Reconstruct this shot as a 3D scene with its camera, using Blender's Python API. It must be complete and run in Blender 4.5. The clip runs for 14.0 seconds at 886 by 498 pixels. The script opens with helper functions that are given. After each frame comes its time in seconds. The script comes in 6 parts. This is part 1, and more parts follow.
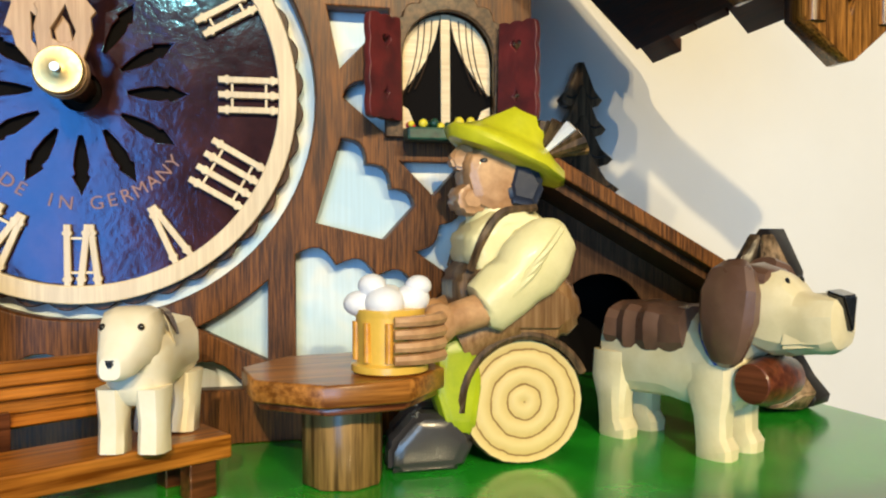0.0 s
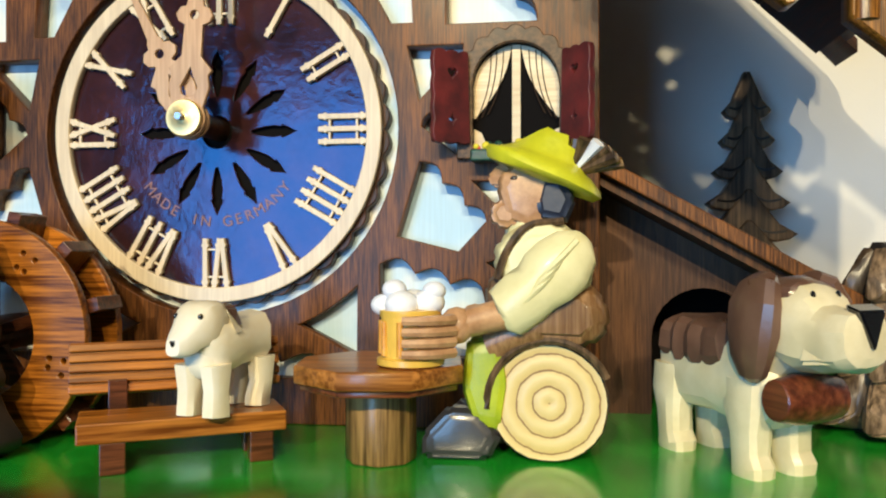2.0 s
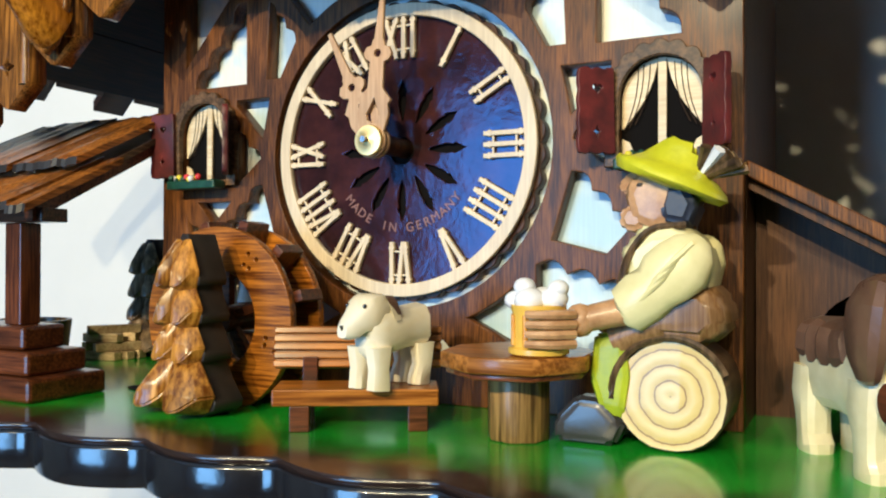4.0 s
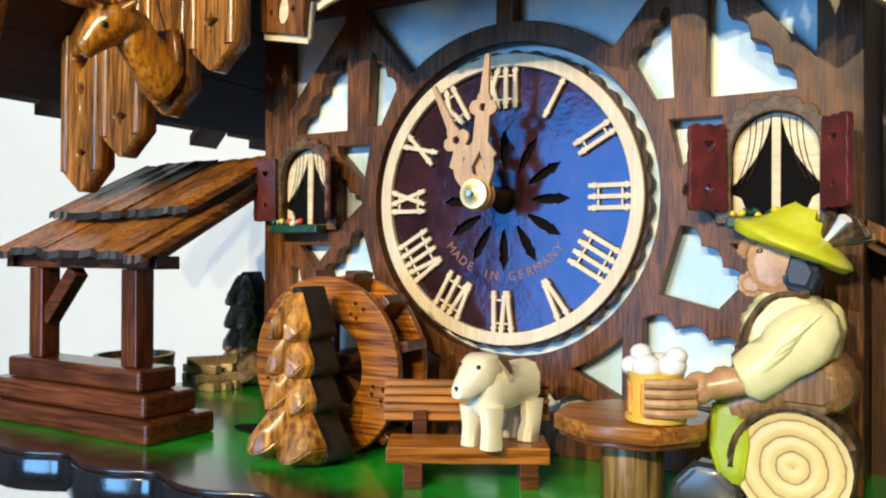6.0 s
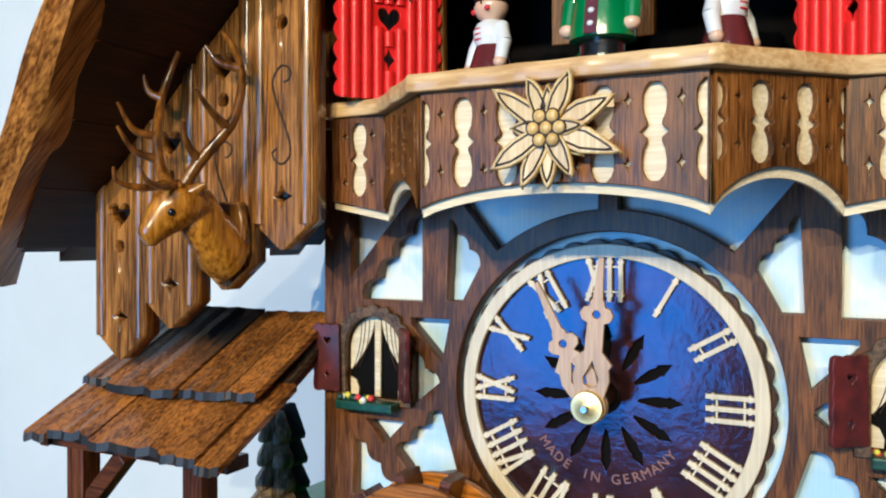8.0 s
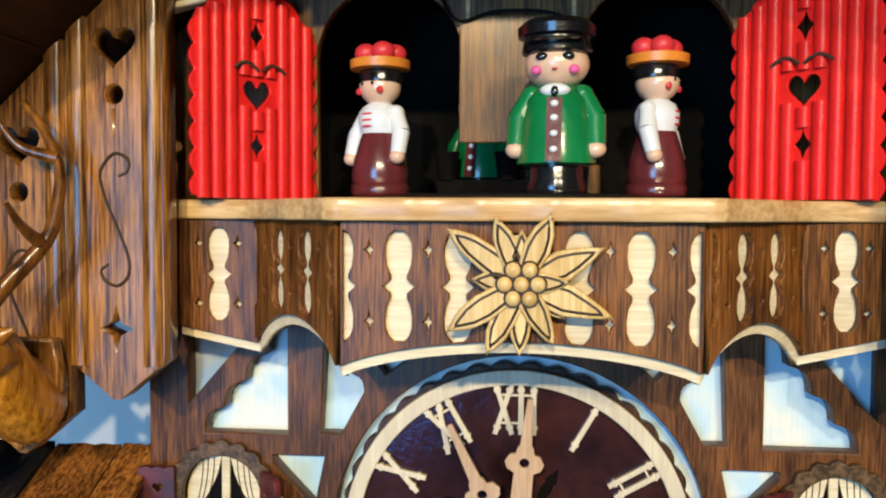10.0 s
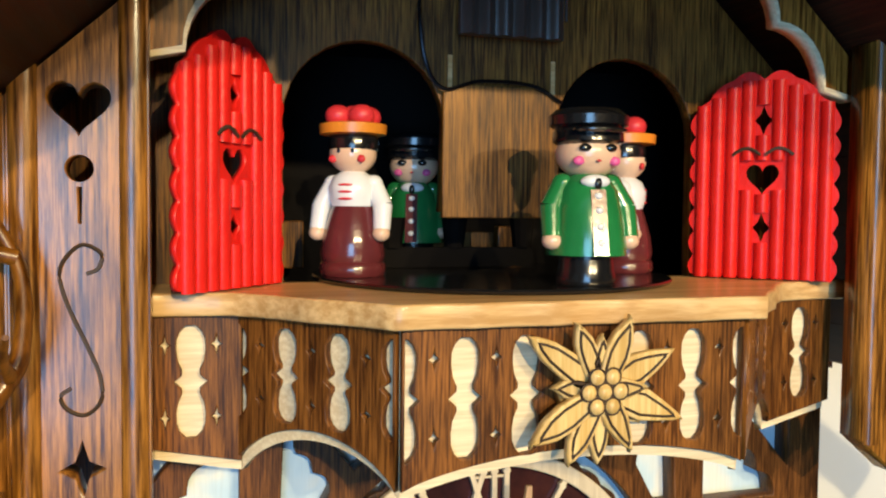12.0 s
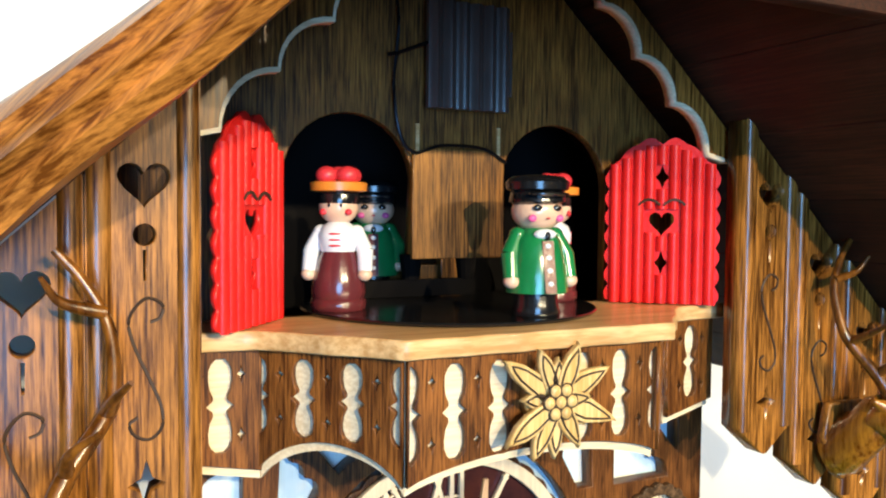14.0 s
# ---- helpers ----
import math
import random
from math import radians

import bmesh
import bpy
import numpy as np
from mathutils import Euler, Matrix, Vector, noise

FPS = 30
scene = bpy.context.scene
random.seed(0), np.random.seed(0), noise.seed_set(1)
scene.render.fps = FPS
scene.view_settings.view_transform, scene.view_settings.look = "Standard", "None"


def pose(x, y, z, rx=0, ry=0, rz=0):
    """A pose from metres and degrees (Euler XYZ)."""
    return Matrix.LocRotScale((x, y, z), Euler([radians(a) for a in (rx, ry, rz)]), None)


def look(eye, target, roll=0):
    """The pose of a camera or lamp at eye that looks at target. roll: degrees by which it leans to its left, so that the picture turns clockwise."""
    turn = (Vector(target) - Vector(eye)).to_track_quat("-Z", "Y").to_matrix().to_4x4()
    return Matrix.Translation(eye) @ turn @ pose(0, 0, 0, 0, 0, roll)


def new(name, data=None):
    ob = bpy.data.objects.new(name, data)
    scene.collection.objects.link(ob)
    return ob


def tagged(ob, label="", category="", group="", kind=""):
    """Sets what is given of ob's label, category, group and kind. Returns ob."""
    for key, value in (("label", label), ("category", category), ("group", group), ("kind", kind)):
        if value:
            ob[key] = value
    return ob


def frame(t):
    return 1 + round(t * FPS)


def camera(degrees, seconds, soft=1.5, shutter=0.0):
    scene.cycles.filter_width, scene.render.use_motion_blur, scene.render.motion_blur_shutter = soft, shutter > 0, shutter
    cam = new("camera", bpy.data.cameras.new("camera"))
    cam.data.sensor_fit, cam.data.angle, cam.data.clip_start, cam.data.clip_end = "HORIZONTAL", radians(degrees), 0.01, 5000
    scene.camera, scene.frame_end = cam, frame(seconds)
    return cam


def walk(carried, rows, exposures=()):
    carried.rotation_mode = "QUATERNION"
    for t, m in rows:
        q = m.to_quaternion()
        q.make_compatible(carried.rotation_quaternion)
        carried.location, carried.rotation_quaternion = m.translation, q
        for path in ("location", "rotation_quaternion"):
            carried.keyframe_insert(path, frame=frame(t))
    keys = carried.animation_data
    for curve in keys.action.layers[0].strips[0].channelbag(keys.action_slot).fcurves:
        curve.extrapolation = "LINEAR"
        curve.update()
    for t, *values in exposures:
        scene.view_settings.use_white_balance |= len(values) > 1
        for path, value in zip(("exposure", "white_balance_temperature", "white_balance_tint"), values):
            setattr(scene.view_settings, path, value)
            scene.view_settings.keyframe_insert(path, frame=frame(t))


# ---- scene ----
cam = camera(57.3, 14.0, soft=2.1)
METRES, EYE, TILT, LEAN, TURN = 0.62, 0.076, 0.0, 0.0, -13.0
ROWS = [
    (0.0, 0.0, 0.0, 0.0, -0.0, -1.32, 0.19),
    (0.5, 0.0336, 0.0008, -0.0043, 4.78, -0.9, 0.18),
    (1.0, 0.0675, -0.0044, -0.0041, 9.48, -0.46, 0.16),
    (1.5, 0.0989, -0.0152, 0.0015, 14.62, -0.64, 0.19),
    (2.0, 0.1396, -0.0189, -0.0047, 20.95, 0.14, 0.07),
    (2.5, 0.1774, -0.0242, -0.0042, 26.55, 0.25, -0.03),
    (3.0, 0.2094, -0.0285, -0.0047, 31.86, 0.42, -0.11),
    (3.5, 0.2307, -0.0281, -0.0069, 36.48, 0.45, -0.16),
    (6.0, 0.2096, -0.0569, 0.0321, 43.88, 0.32, -0.25),
    (6.5, 0.181, -0.0789, 0.0681, 43.98, 0.02, -0.28),
    (7.0, 0.1513, -0.0989, 0.1052, 43.43, -0.05, -0.26),
    (7.5, 0.1305, -0.1005, 0.1451, 42.84, -0.14, -0.23),
    (8.0, 0.0935, -0.1003, 0.1881, 39.7, -0.72, -0.1),
    (8.5, 0.0562, -0.0936, 0.2185, 35.23, -1.06, -0.07),
    (9.0, 0.016, -0.0891, 0.2425, 29.9, -1.65, -0.1),
    (11.5, -0.2063, -0.0631, 0.3226, 1.59, -2.83, -0.51),
    (12.0, -0.2524, -0.0657, 0.3313, -3.95, -2.7, -0.55),
    (12.5, -0.2779, -0.078, 0.344, -7.64, -2.92, -0.6),
    (13.0, -0.2961, -0.0941, 0.3554, -10.58, -3.01, -0.61),
    (13.5, -0.3129, -0.1178, 0.3586, -12.32, -2.68, -0.5),
    (14.0, -0.3294, -0.1477, 0.3612, -13.38, -2.73, -0.5),
]
walk(cam, [(t, pose(0.054, -0.281, EYE, TILT, LEAN, TURN) @ pose(METRES * x, METRES * y, METRES * z, 90 + pitch, roll, yaw)) for t, x, y, z, yaw, pitch, roll in ROWS],
     [(0.0, -0.17, 6850, 10), (3.0, -0.10, 6200, 8), (6.0, -0.04, 6250, 9), (7.5, -0.20, 5550, 8), (9.0, -0.17, 5350, 7), (11.5, -0.26, 7100, 10), (12.5, 0.06, 6800, 10), (13.5, 0.30, 6250, 10), (14.0, 0.30, 6250, 10)])

# ---- light and world ----
world = bpy.data.worlds.new("world")
scene.world = world
world.use_nodes = True
world.node_tree.nodes["Background"].inputs["Color"].default_value = (0.75, 0.82, 1.0, 1)
world.node_tree.nodes["Background"].inputs["Strength"].default_value = 0.01


def lamp(name, kind, m, energy, color, **settings):
    data = bpy.data.lights.new(name, kind)
    data.energy, data.color = energy, color
    for key, value in settings.items():
        setattr(data, key, value)
    ob = new(name, data)
    ob.matrix_world = m
    return ob


# three spot lamps on a ceiling track, a daylit shop window to the front and the ceiling panel
for x, watts in ((-0.10, 126), (0.33, 50), (0.56, 72)):
    lamp("spot_lamp", "SPOT", look((x, -2.0, 0.87), (0.0, 0.0, 0.16)), watts, (1.0, 0.825, 0.50),
         spot_size=radians(62), spot_blend=0.3, shadow_soft_size=0.018)
lamp("window_light", "AREA", look((-0.94, -2.96, 0.10), (-0.94, 0.0, 0.10)), 62, (0.24, 0.55, 1.0),
     shape="RECTANGLE", size=1.07, size_y=1.3)
lamp("ceiling_light", "AREA", look((0.25, -1.4, 1.52), (0.25, -1.39, 0.0)), 6, (1.0, 0.90, 0.75),
     shape="RECTANGLE", size=1.3, size_y=0.9)


# ---- materials ----
def nodes_of(name):
    m = bpy.data.materials.new(name)
    m.use_nodes = True
    t = m.node_tree
    return m, t, t.nodes["Principled BSDF"]


def add(t, kind, **values):
    n = t.nodes.new(kind)
    for key, value in values.items():
        if key in n.inputs:
            n.inputs[key].default_value = value
        else:
            setattr(n, key, value)
    return n


def ramp(t, stops):
    r = t.nodes.new("ShaderNodeValToRGB")
    e = r.color_ramp.elements
    while len(e) < len(stops):
        e.new(0.5)
    for el, (p, c) in zip(e, stops):
        el.position, el.color = p, (*c, 1)
    return r


def coords(t, scale, tilt=0.0):
    """Object coordinates, shifted by chance from object to object, and stretched."""
    tc, info = add(t, "ShaderNodeTexCoord"), add(t, "ShaderNodeObjectInfo")
    shift = add(t, "ShaderNodeVectorMath", operation="ADD")
    t.links.new(tc.outputs["Object"], shift.inputs[0])
    t.links.new(info.outputs["Random"], shift.inputs[1])
    mp = add(t, "ShaderNodeMapping", vector_type="TEXTURE")
    mp.inputs["Scale"].default_value = [1 / k for k in scale]
    mp.inputs["Rotation"].default_value = (0, radians(tilt), 0)
    t.links.new(shift.outputs[0], mp.inputs["Vector"])
    return mp.outputs["Vector"], info.outputs["Random"]


def wood(name, dark, light, axis="z", fine=1100.0, rough=0.44, coat=0.10, bump=0.4, stain=0.6, vary=0.18, tilt=0.0):
    """Stained wood: fine pores along the grain, broad growth bands, blotchy stain."""
    m, t, b = nodes_of(name)
    s = [fine, fine, fine]
    s["xyz".index(axis)] = fine * 0.045
    v, rnd = coords(t, s, tilt)
    pores = add(t, "ShaderNodeTexNoise", Scale=1.0, Detail=5.0, Roughness=0.62)
    t.links.new(v, pores.inputs["Vector"])
    s2 = [90.0, 90.0, 90.0]
    s2["xyz".index(axis)] = 7.0
    v2, _ = coords(t, s2, tilt)
    bands = add(t, "ShaderNodeTexNoise", Scale=1.0, Detail=4.0, Roughness=0.55, Distortion=1.2)
    t.links.new(v2, bands.inputs["Vector"])
    v3, _ = coords(t, (28.0, 28.0, 28.0))
    blot = add(t, "ShaderNodeTexNoise", Scale=1.0, Detail=3.0)
    t.links.new(v3, blot.inputs["Vector"])
    mid = tuple((a + c) / 2 for a, c in zip(dark, light))
    r1 = ramp(t, [(0.41, dark), (0.51, mid), (0.60, light)])
    mixf = add(t, "ShaderNodeMath", operation="MULTIPLY_ADD")
    mixf.inputs[1].default_value = 0.68
    t.links.new(pores.outputs["Fac"], mixf.inputs[0])
    half = add(t, "ShaderNodeMath", operation="MULTIPLY")
    half.inputs[1].default_value = 0.32
    t.links.new(bands.outputs["Fac"], half.inputs[0])
    t.links.new(half.outputs[0], mixf.inputs[2])
    t.links.new(mixf.outputs[0], r1.inputs["Fac"])
    r2 = ramp(t, [(0.3, (1 - stain * 0.6,) * 3), (0.7, (1.15, 1.12, 1.08))])
    t.links.new(blot.outputs["Fac"], r2.inputs["Fac"])
    mul = add(t, "ShaderNodeMixRGB", blend_type="MULTIPLY")
    mul.inputs["Fac"].default_value = 1.0
    t.links.new(r1.outputs["Color"], mul.inputs["Color1"])
    t.links.new(r2.outputs["Color"], mul.inputs["Color2"])
    hsv = add(t, "ShaderNodeHueSaturation", Saturation=1.05)
    mr = add(t, "ShaderNodeMapRange")
    mr.inputs["To Min"].default_value, mr.inputs["To Max"].default_value = 1 - vary, 1 + vary
    t.links.new(rnd, mr.inputs["Value"])
    t.links.new(mr.outputs[0], hsv.inputs["Value"])
    t.links.new(mul.outputs["Color"], hsv.inputs["Color"])
    t.links.new(hsv.outputs["Color"], b.inputs["Base Color"])
    rr = add(t, "ShaderNodeMapRange")
    rr.inputs["To Min"].default_value, rr.inputs["To Max"].default_value = rough - 0.1, rough + 0.18
    t.links.new(pores.outputs["Fac"], rr.inputs["Value"])
    t.links.new(rr.outputs[0], b.inputs["Roughness"])
    b.inputs["Specular IOR Level"].default_value = 0.26
    b.inputs["Coat Weight"].default_value, b.inputs["Coat Roughness"].default_value = coat, 0.2
    bp = add(t, "ShaderNodeBump", Strength=bump, Distance=0.0004)
    t.links.new(mixf.outputs[0], bp.inputs["Height"])
    t.links.new(bp.outputs["Normal"], b.inputs["Normal"])
    return m


def paint(name, color, rough=0.4, other=None, size=60.0, bump=0.15, coat=0.0, low=0.35, high=0.7, fine=600.0):
    """Brushed paint with uneven cover."""
    m, t, b = nodes_of(name)
    other = other or tuple(c * 0.78 for c in color)
    v, _ = coords(t, (size,) * 3)
    n1 = add(t, "ShaderNodeTexNoise", Scale=1.0, Detail=5.0, Roughness=0.6)
    t.links.new(v, n1.inputs["Vector"])
    r = ramp(t, [(low, other), (high, color)])
    t.links.new(n1.outputs["Fac"], r.inputs["Fac"])
    t.links.new(r.outputs["Color"], b.inputs["Base Color"])
    v2, _ = coords(t, (fine,) * 3)
    n2 = add(t, "ShaderNodeTexNoise", Scale=1.0, Detail=3.0)
    t.links.new(v2, n2.inputs["Vector"])
    bp = add(t, "ShaderNodeBump", Strength=bump, Distance=0.0006)
    t.links.new(n2.outputs["Fac"], bp.inputs["Height"])
    t.links.new(bp.outputs["Normal"], b.inputs["Normal"])
    rr = add(t, "ShaderNodeMapRange")
    rr.inputs["To Min"].default_value, rr.inputs["To Max"].default_value = max(0.03, rough - 0.08), rough + 0.12
    t.links.new(n1.outputs["Fac"], rr.inputs["Value"])
    t.links.new(rr.outputs[0], b.inputs["Roughness"])
    b.inputs["Coat Weight"].default_value = coat
    b.inputs["Coat Roughness"].default_value = 0.12
    return m


def metal(name, color, rough):
    m, t, b = nodes_of(name)
    b.inputs["Base Color"].default_value, b.inputs["Metallic"].default_value = (*color, 1), 1.0
    v, _ = coords(t, (900, 900, 900))
    n = add(t, "ShaderNodeTexNoise", Scale=1.0, Detail=3.0)
    t.links.new(v, n.inputs["Vector"])
    rr = add(t, "ShaderNodeMapRange")
    rr.inputs["To Min"].default_value, rr.inputs["To Max"].default_value = rough * 0.7, rough * 1.5
    t.links.new(n.outputs["Fac"], rr.inputs["Value"])
    t.links.new(rr.outputs[0], b.inputs["Roughness"])
    return m


M_LATTICE = wood("stained oak", (0.050, 0.016, 0.005), (0.27, 0.105, 0.034), "z", 1500)
M_HOUSE = wood("dark house wood", (0.022, 0.009, 0.004), (0.11, 0.046, 0.019), "z", 1200)
M_PLANK = wood("glossy board wood", (0.060, 0.020, 0.004), (0.47, 0.205, 0.055), "z", 1000, rough=0.30, coat=0.7)
M_ROOF = wood("dark red roof wood", (0.018, 0.0060, 0.0036), (0.060, 0.020, 0.011), "y", 900, rough=0.55, coat=0.03)
# the grain follows each slope
M_BARGE = {s: wood("carved barge wood", (0.13, 0.042, 0.009), (0.60, 0.255, 0.070), "x", 700, rough=0.34, coat=0.5, stain=0.25, tilt=43.1 * s) for s in (-1, 1)}
M_STAGE = wood("oak stage wall", (0.045, 0.016, 0.004), (0.29, 0.130, 0.034), "z", 1100)
M_BALC = wood("walnut balcony wood", (0.055, 0.017, 0.005), (0.32, 0.125, 0.036), "z", 1300, rough=0.42)
M_CREAM = wood("pale lime wood", (0.66, 0.52, 0.34), (0.82, 0.70, 0.50), "x", 700, rough=0.5, coat=0.1, stain=0.15, vary=0.05)
M_RIM = wood("pale pine rim", (0.52, 0.30, 0.13), (0.74, 0.50, 0.26), "x", 450, rough=0.4, coat=0.3, stain=0.25, vary=0.04)
M_IVORY = wood("bone coloured wood", (0.62, 0.51, 0.37), (0.74, 0.63, 0.47), "z", 900, rough=0.45, coat=0.2, stain=0.12, vary=0.02)
M_HANDS = wood("pale beech pointer wood", (0.46, 0.29, 0.18), (0.60, 0.41, 0.27), "z", 800, rough=0.45, coat=0.2, stain=0.2, vary=0.02)
M_EDEL = wood("yellow carved wood", (0.58, 0.37, 0.14), (0.80, 0.58, 0.28), "z", 700, rough=0.38, coat=0.4, stain=0.3, vary=0.04)
M_BURN = paint("burnt line", (0.05, 0.025, 0.012), 0.6)
M_CARVE = wood("carved amber wood", (0.17, 0.055, 0.010), (0.66, 0.32, 0.080), "z", 420, rough=0.36, coat=0.45, stain=0.9)
M_CARVE_DARK = wood("dark brown carved wood", (0.045, 0.026, 0.014), (0.21, 0.13, 0.072), "z", 420, rough=0.42, coat=0.3, stain=0.9)
M_CARVE_GREY = wood("grey-brown carved wood", (0.085, 0.055, 0.032), (0.34, 0.23, 0.14), "z", 420, rough=0.42, coat=0.3, stain=0.9)
M_CHAR = paint("charred edge", (0.022, 0.015, 0.012), 0.5, (0.010, 0.008, 0.007))
M_WHEEL = wood("orange oak", (0.10, 0.028, 0.005), (0.52, 0.195, 0.042), "x", 700, rough=0.36, coat=0.4, stain=0.6)
M_REDWOOD = wood("mahogany stain", (0.040, 0.012, 0.006), (0.165, 0.055, 0.024), "x", 700, rough=0.3, coat=0.5)
M_REDPOST = wood("upright mahogany stain", (0.040, 0.012, 0.006), (0.165, 0.055, 0.024), "z", 900, rough=0.3, coat=0.5)
M_SHINGLE = wood("weathered shingle", (0.085, 0.028, 0.008), (0.50, 0.195, 0.055), "y", 800, rough=0.42, coat=0.35, stain=0.45, vary=0.25)
M_LINING = wood("dark lining wood", (0.03, 0.017, 0.010), (0.17, 0.105, 0.065), "y", 650, rough=0.45, coat=0.2, stain=1.0, vary=0.2)
M_BENCH = wood("orange bench wood", (0.15, 0.042, 0.008), (0.52, 0.200, 0.048), "x", 500, rough=0.36, coat=0.4)
M_TABLE = wood("honey table wood", (0.15, 0.050, 0.012), (0.48, 0.205, 0.060), "x", 500, rough=0.36, coat=0.4)
M_STEM = wood("grey brown stem", (0.06, 0.032, 0.012), (0.30, 0.18, 0.070), "z", 450, rough=0.42, coat=0.3)
M_LOG = wood("log bark wood", (0.05, 0.028, 0.014), (0.19, 0.11, 0.06), "y", 500)
M_STICK = wood("split stick wood", (0.40, 0.28, 0.15), (0.68, 0.53, 0.33), "x", 500, rough=0.5, coat=0.1)
M_DEER = wood("varnished deer wood", (0.20, 0.066, 0.011), (0.58, 0.250, 0.045), "z", 420, rough=0.26, coat=0.8, stain=0.8)
M_ANTLER = wood("dark antler wood", (0.07, 0.024, 0.006), (0.30, 0.115, 0.026), "z", 260, rough=0.28, coat=0.7, stain=0.8)
M_KENNEL = wood("kennel plywood", (0.048, 0.020, 0.010), (0.115, 0.052, 0.026), "z", 1400)
M_FLAP = paint("dark brown flap", (0.075, 0.045, 0.035), 0.35, coat=0.2)
M_RED = paint("bright red paint", (0.80, 0.022, 0.016), 0.32, (0.66, 0.014, 0.012), bump=0.3, coat=0.03)
M_RED.node_tree.nodes["Principled BSDF"].inputs["Specular IOR Level"].default_value = 0.22
M_MAROON = paint("maroon shutter stain", (0.15, 0.018, 0.018), 0.42, (0.045, 0.010, 0.012), size=90)
M_BLACK = paint("black lacquer", (0.010, 0.010, 0.011), 0.18, (0.006, 0.006, 0.007), coat=0.4)
# shade of openings and recesses is put into this colour, with little specular
M_VOID = paint("black stand-in for recess shade", (0.006, 0.005, 0.005), 0.8)
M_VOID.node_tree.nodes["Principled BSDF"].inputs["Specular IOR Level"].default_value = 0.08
M_EDGE = paint("blue black lacquered edge", (0.012, 0.013, 0.018), 0.16, (0.007, 0.007, 0.010), bump=0.25, coat=0.8, fine=250)
M_GREEN = paint("green jacket paint", (0.012, 0.20, 0.055), 0.2, (0.010, 0.16, 0.045), coat=0.6)
M_PLUM = paint("plum skirt paint", (0.13, 0.024, 0.028), 0.2, coat=0.6)
M_WHITE = paint("white paint", (0.80, 0.80, 0.80), 0.3, (0.72, 0.73, 0.76), coat=0.3)
M_SKIN = paint("peach paint", (0.78, 0.52, 0.36), 0.28, (0.72, 0.46, 0.31), coat=0.4)
M_ORANGE = paint("orange paint", (0.82, 0.27, 0.03), 0.3)
M_PINK = paint("pink cheek paint", (0.85, 0.12, 0.35), 0.4)
M_FOAM = paint("white foam paint", (0.86, 0.86, 0.88), 0.4, (0.74, 0.76, 0.82))
M_HAT = paint("lime hat paint", (0.70, 0.68, 0.03), 0.34, (0.44, 0.45, 0.015), coat=0.12)
M_HAIR = paint("slate hair paint", (0.022, 0.030, 0.055), 0.4)
M_SHIRT = paint("cream shirt paint", (0.82, 0.74, 0.42), 0.36, (0.66, 0.60, 0.30), coat=0.12)
M_FACE = paint("tan carved flesh stain", (0.60, 0.35, 0.175), 0.38, (0.36, 0.18, 0.08), size=160, coat=0.2)
M_BREECHES = wood("tan breeches wood", (0.24, 0.12, 0.05), (0.46, 0.27, 0.13), "z", 700, rough=0.38, coat=0.3, stain=0.8)
M_BEER = paint("amber beer paint", (0.80, 0.42, 0.06), 0.3, (0.55, 0.22, 0.02), size=200, coat=0.12)
M_GOLD = paint("golden mug paint", (0.80, 0.50, 0.08), 0.32, coat=0.12)
M_SOCK = paint("lime trousers paint", (0.45, 0.50, 0.015), 0.34, (0.22, 0.30, 0.015))
M_BOOT = paint("dark boot paint", (0.045, 0.042, 0.045), 0.32, coat=0.4)
M_DOG = paint("cream dog paint", (0.80, 0.70, 0.46), 0.36, (0.68, 0.58, 0.34), coat=0.12, size=80)
M_DOGBR = paint("cocoa dog paint", (0.16, 0.085, 0.055), 0.28, (0.10, 0.05, 0.032), coat=0.12)
M_PUP = paint("ivory pup paint", (0.86, 0.81, 0.67), 0.34, (0.80, 0.70, 0.50), coat=0.12)
M_KEG = wood("reddish keg wood", (0.07, 0.018, 0.010), (0.20, 0.06, 0.03), "x", 400, rough=0.32, coat=0.5)
M_BLUE = paint("blue collar paint", (0.02, 0.08, 0.45), 0.35)
M_BRASS = metal("polished brass", (0.95, 0.74, 0.36), 0.46)
M_STEEL = metal("steel pin", (0.35, 0.38, 0.42), 0.3)
M_WIRE = metal("black wire", (0.03, 0.03, 0.035), 0.4)
M_FLOWERBOX = paint("dark green leaves", (0.010, 0.085, 0.05), 0.4, (0.005, 0.03, 0.02), size=300)
M_YELLOW = paint("yellow petal", (0.85, 0.72, 0.05), 0.4)
M_PETALRED = paint("red petal", (0.75, 0.04, 0.05), 0.4)
M_LETTER = paint("copper lettering", (0.30, 0.13, 0.09), 0.45)
M_PLASTER = paint("white plaster", (0.80, 0.785, 0.75), 0.8, (0.75, 0.735, 0.70), size=7, bump=0.12, fine=900)
M_SHOP = paint("tan shop wall", (0.30, 0.235, 0.17), 0.8, (0.22, 0.17, 0.12), size=2)
M_FLOOR = wood("floor boards", (0.16, 0.09, 0.05), (0.34, 0.21, 0.12), "x", 60, rough=0.5, coat=0.0)


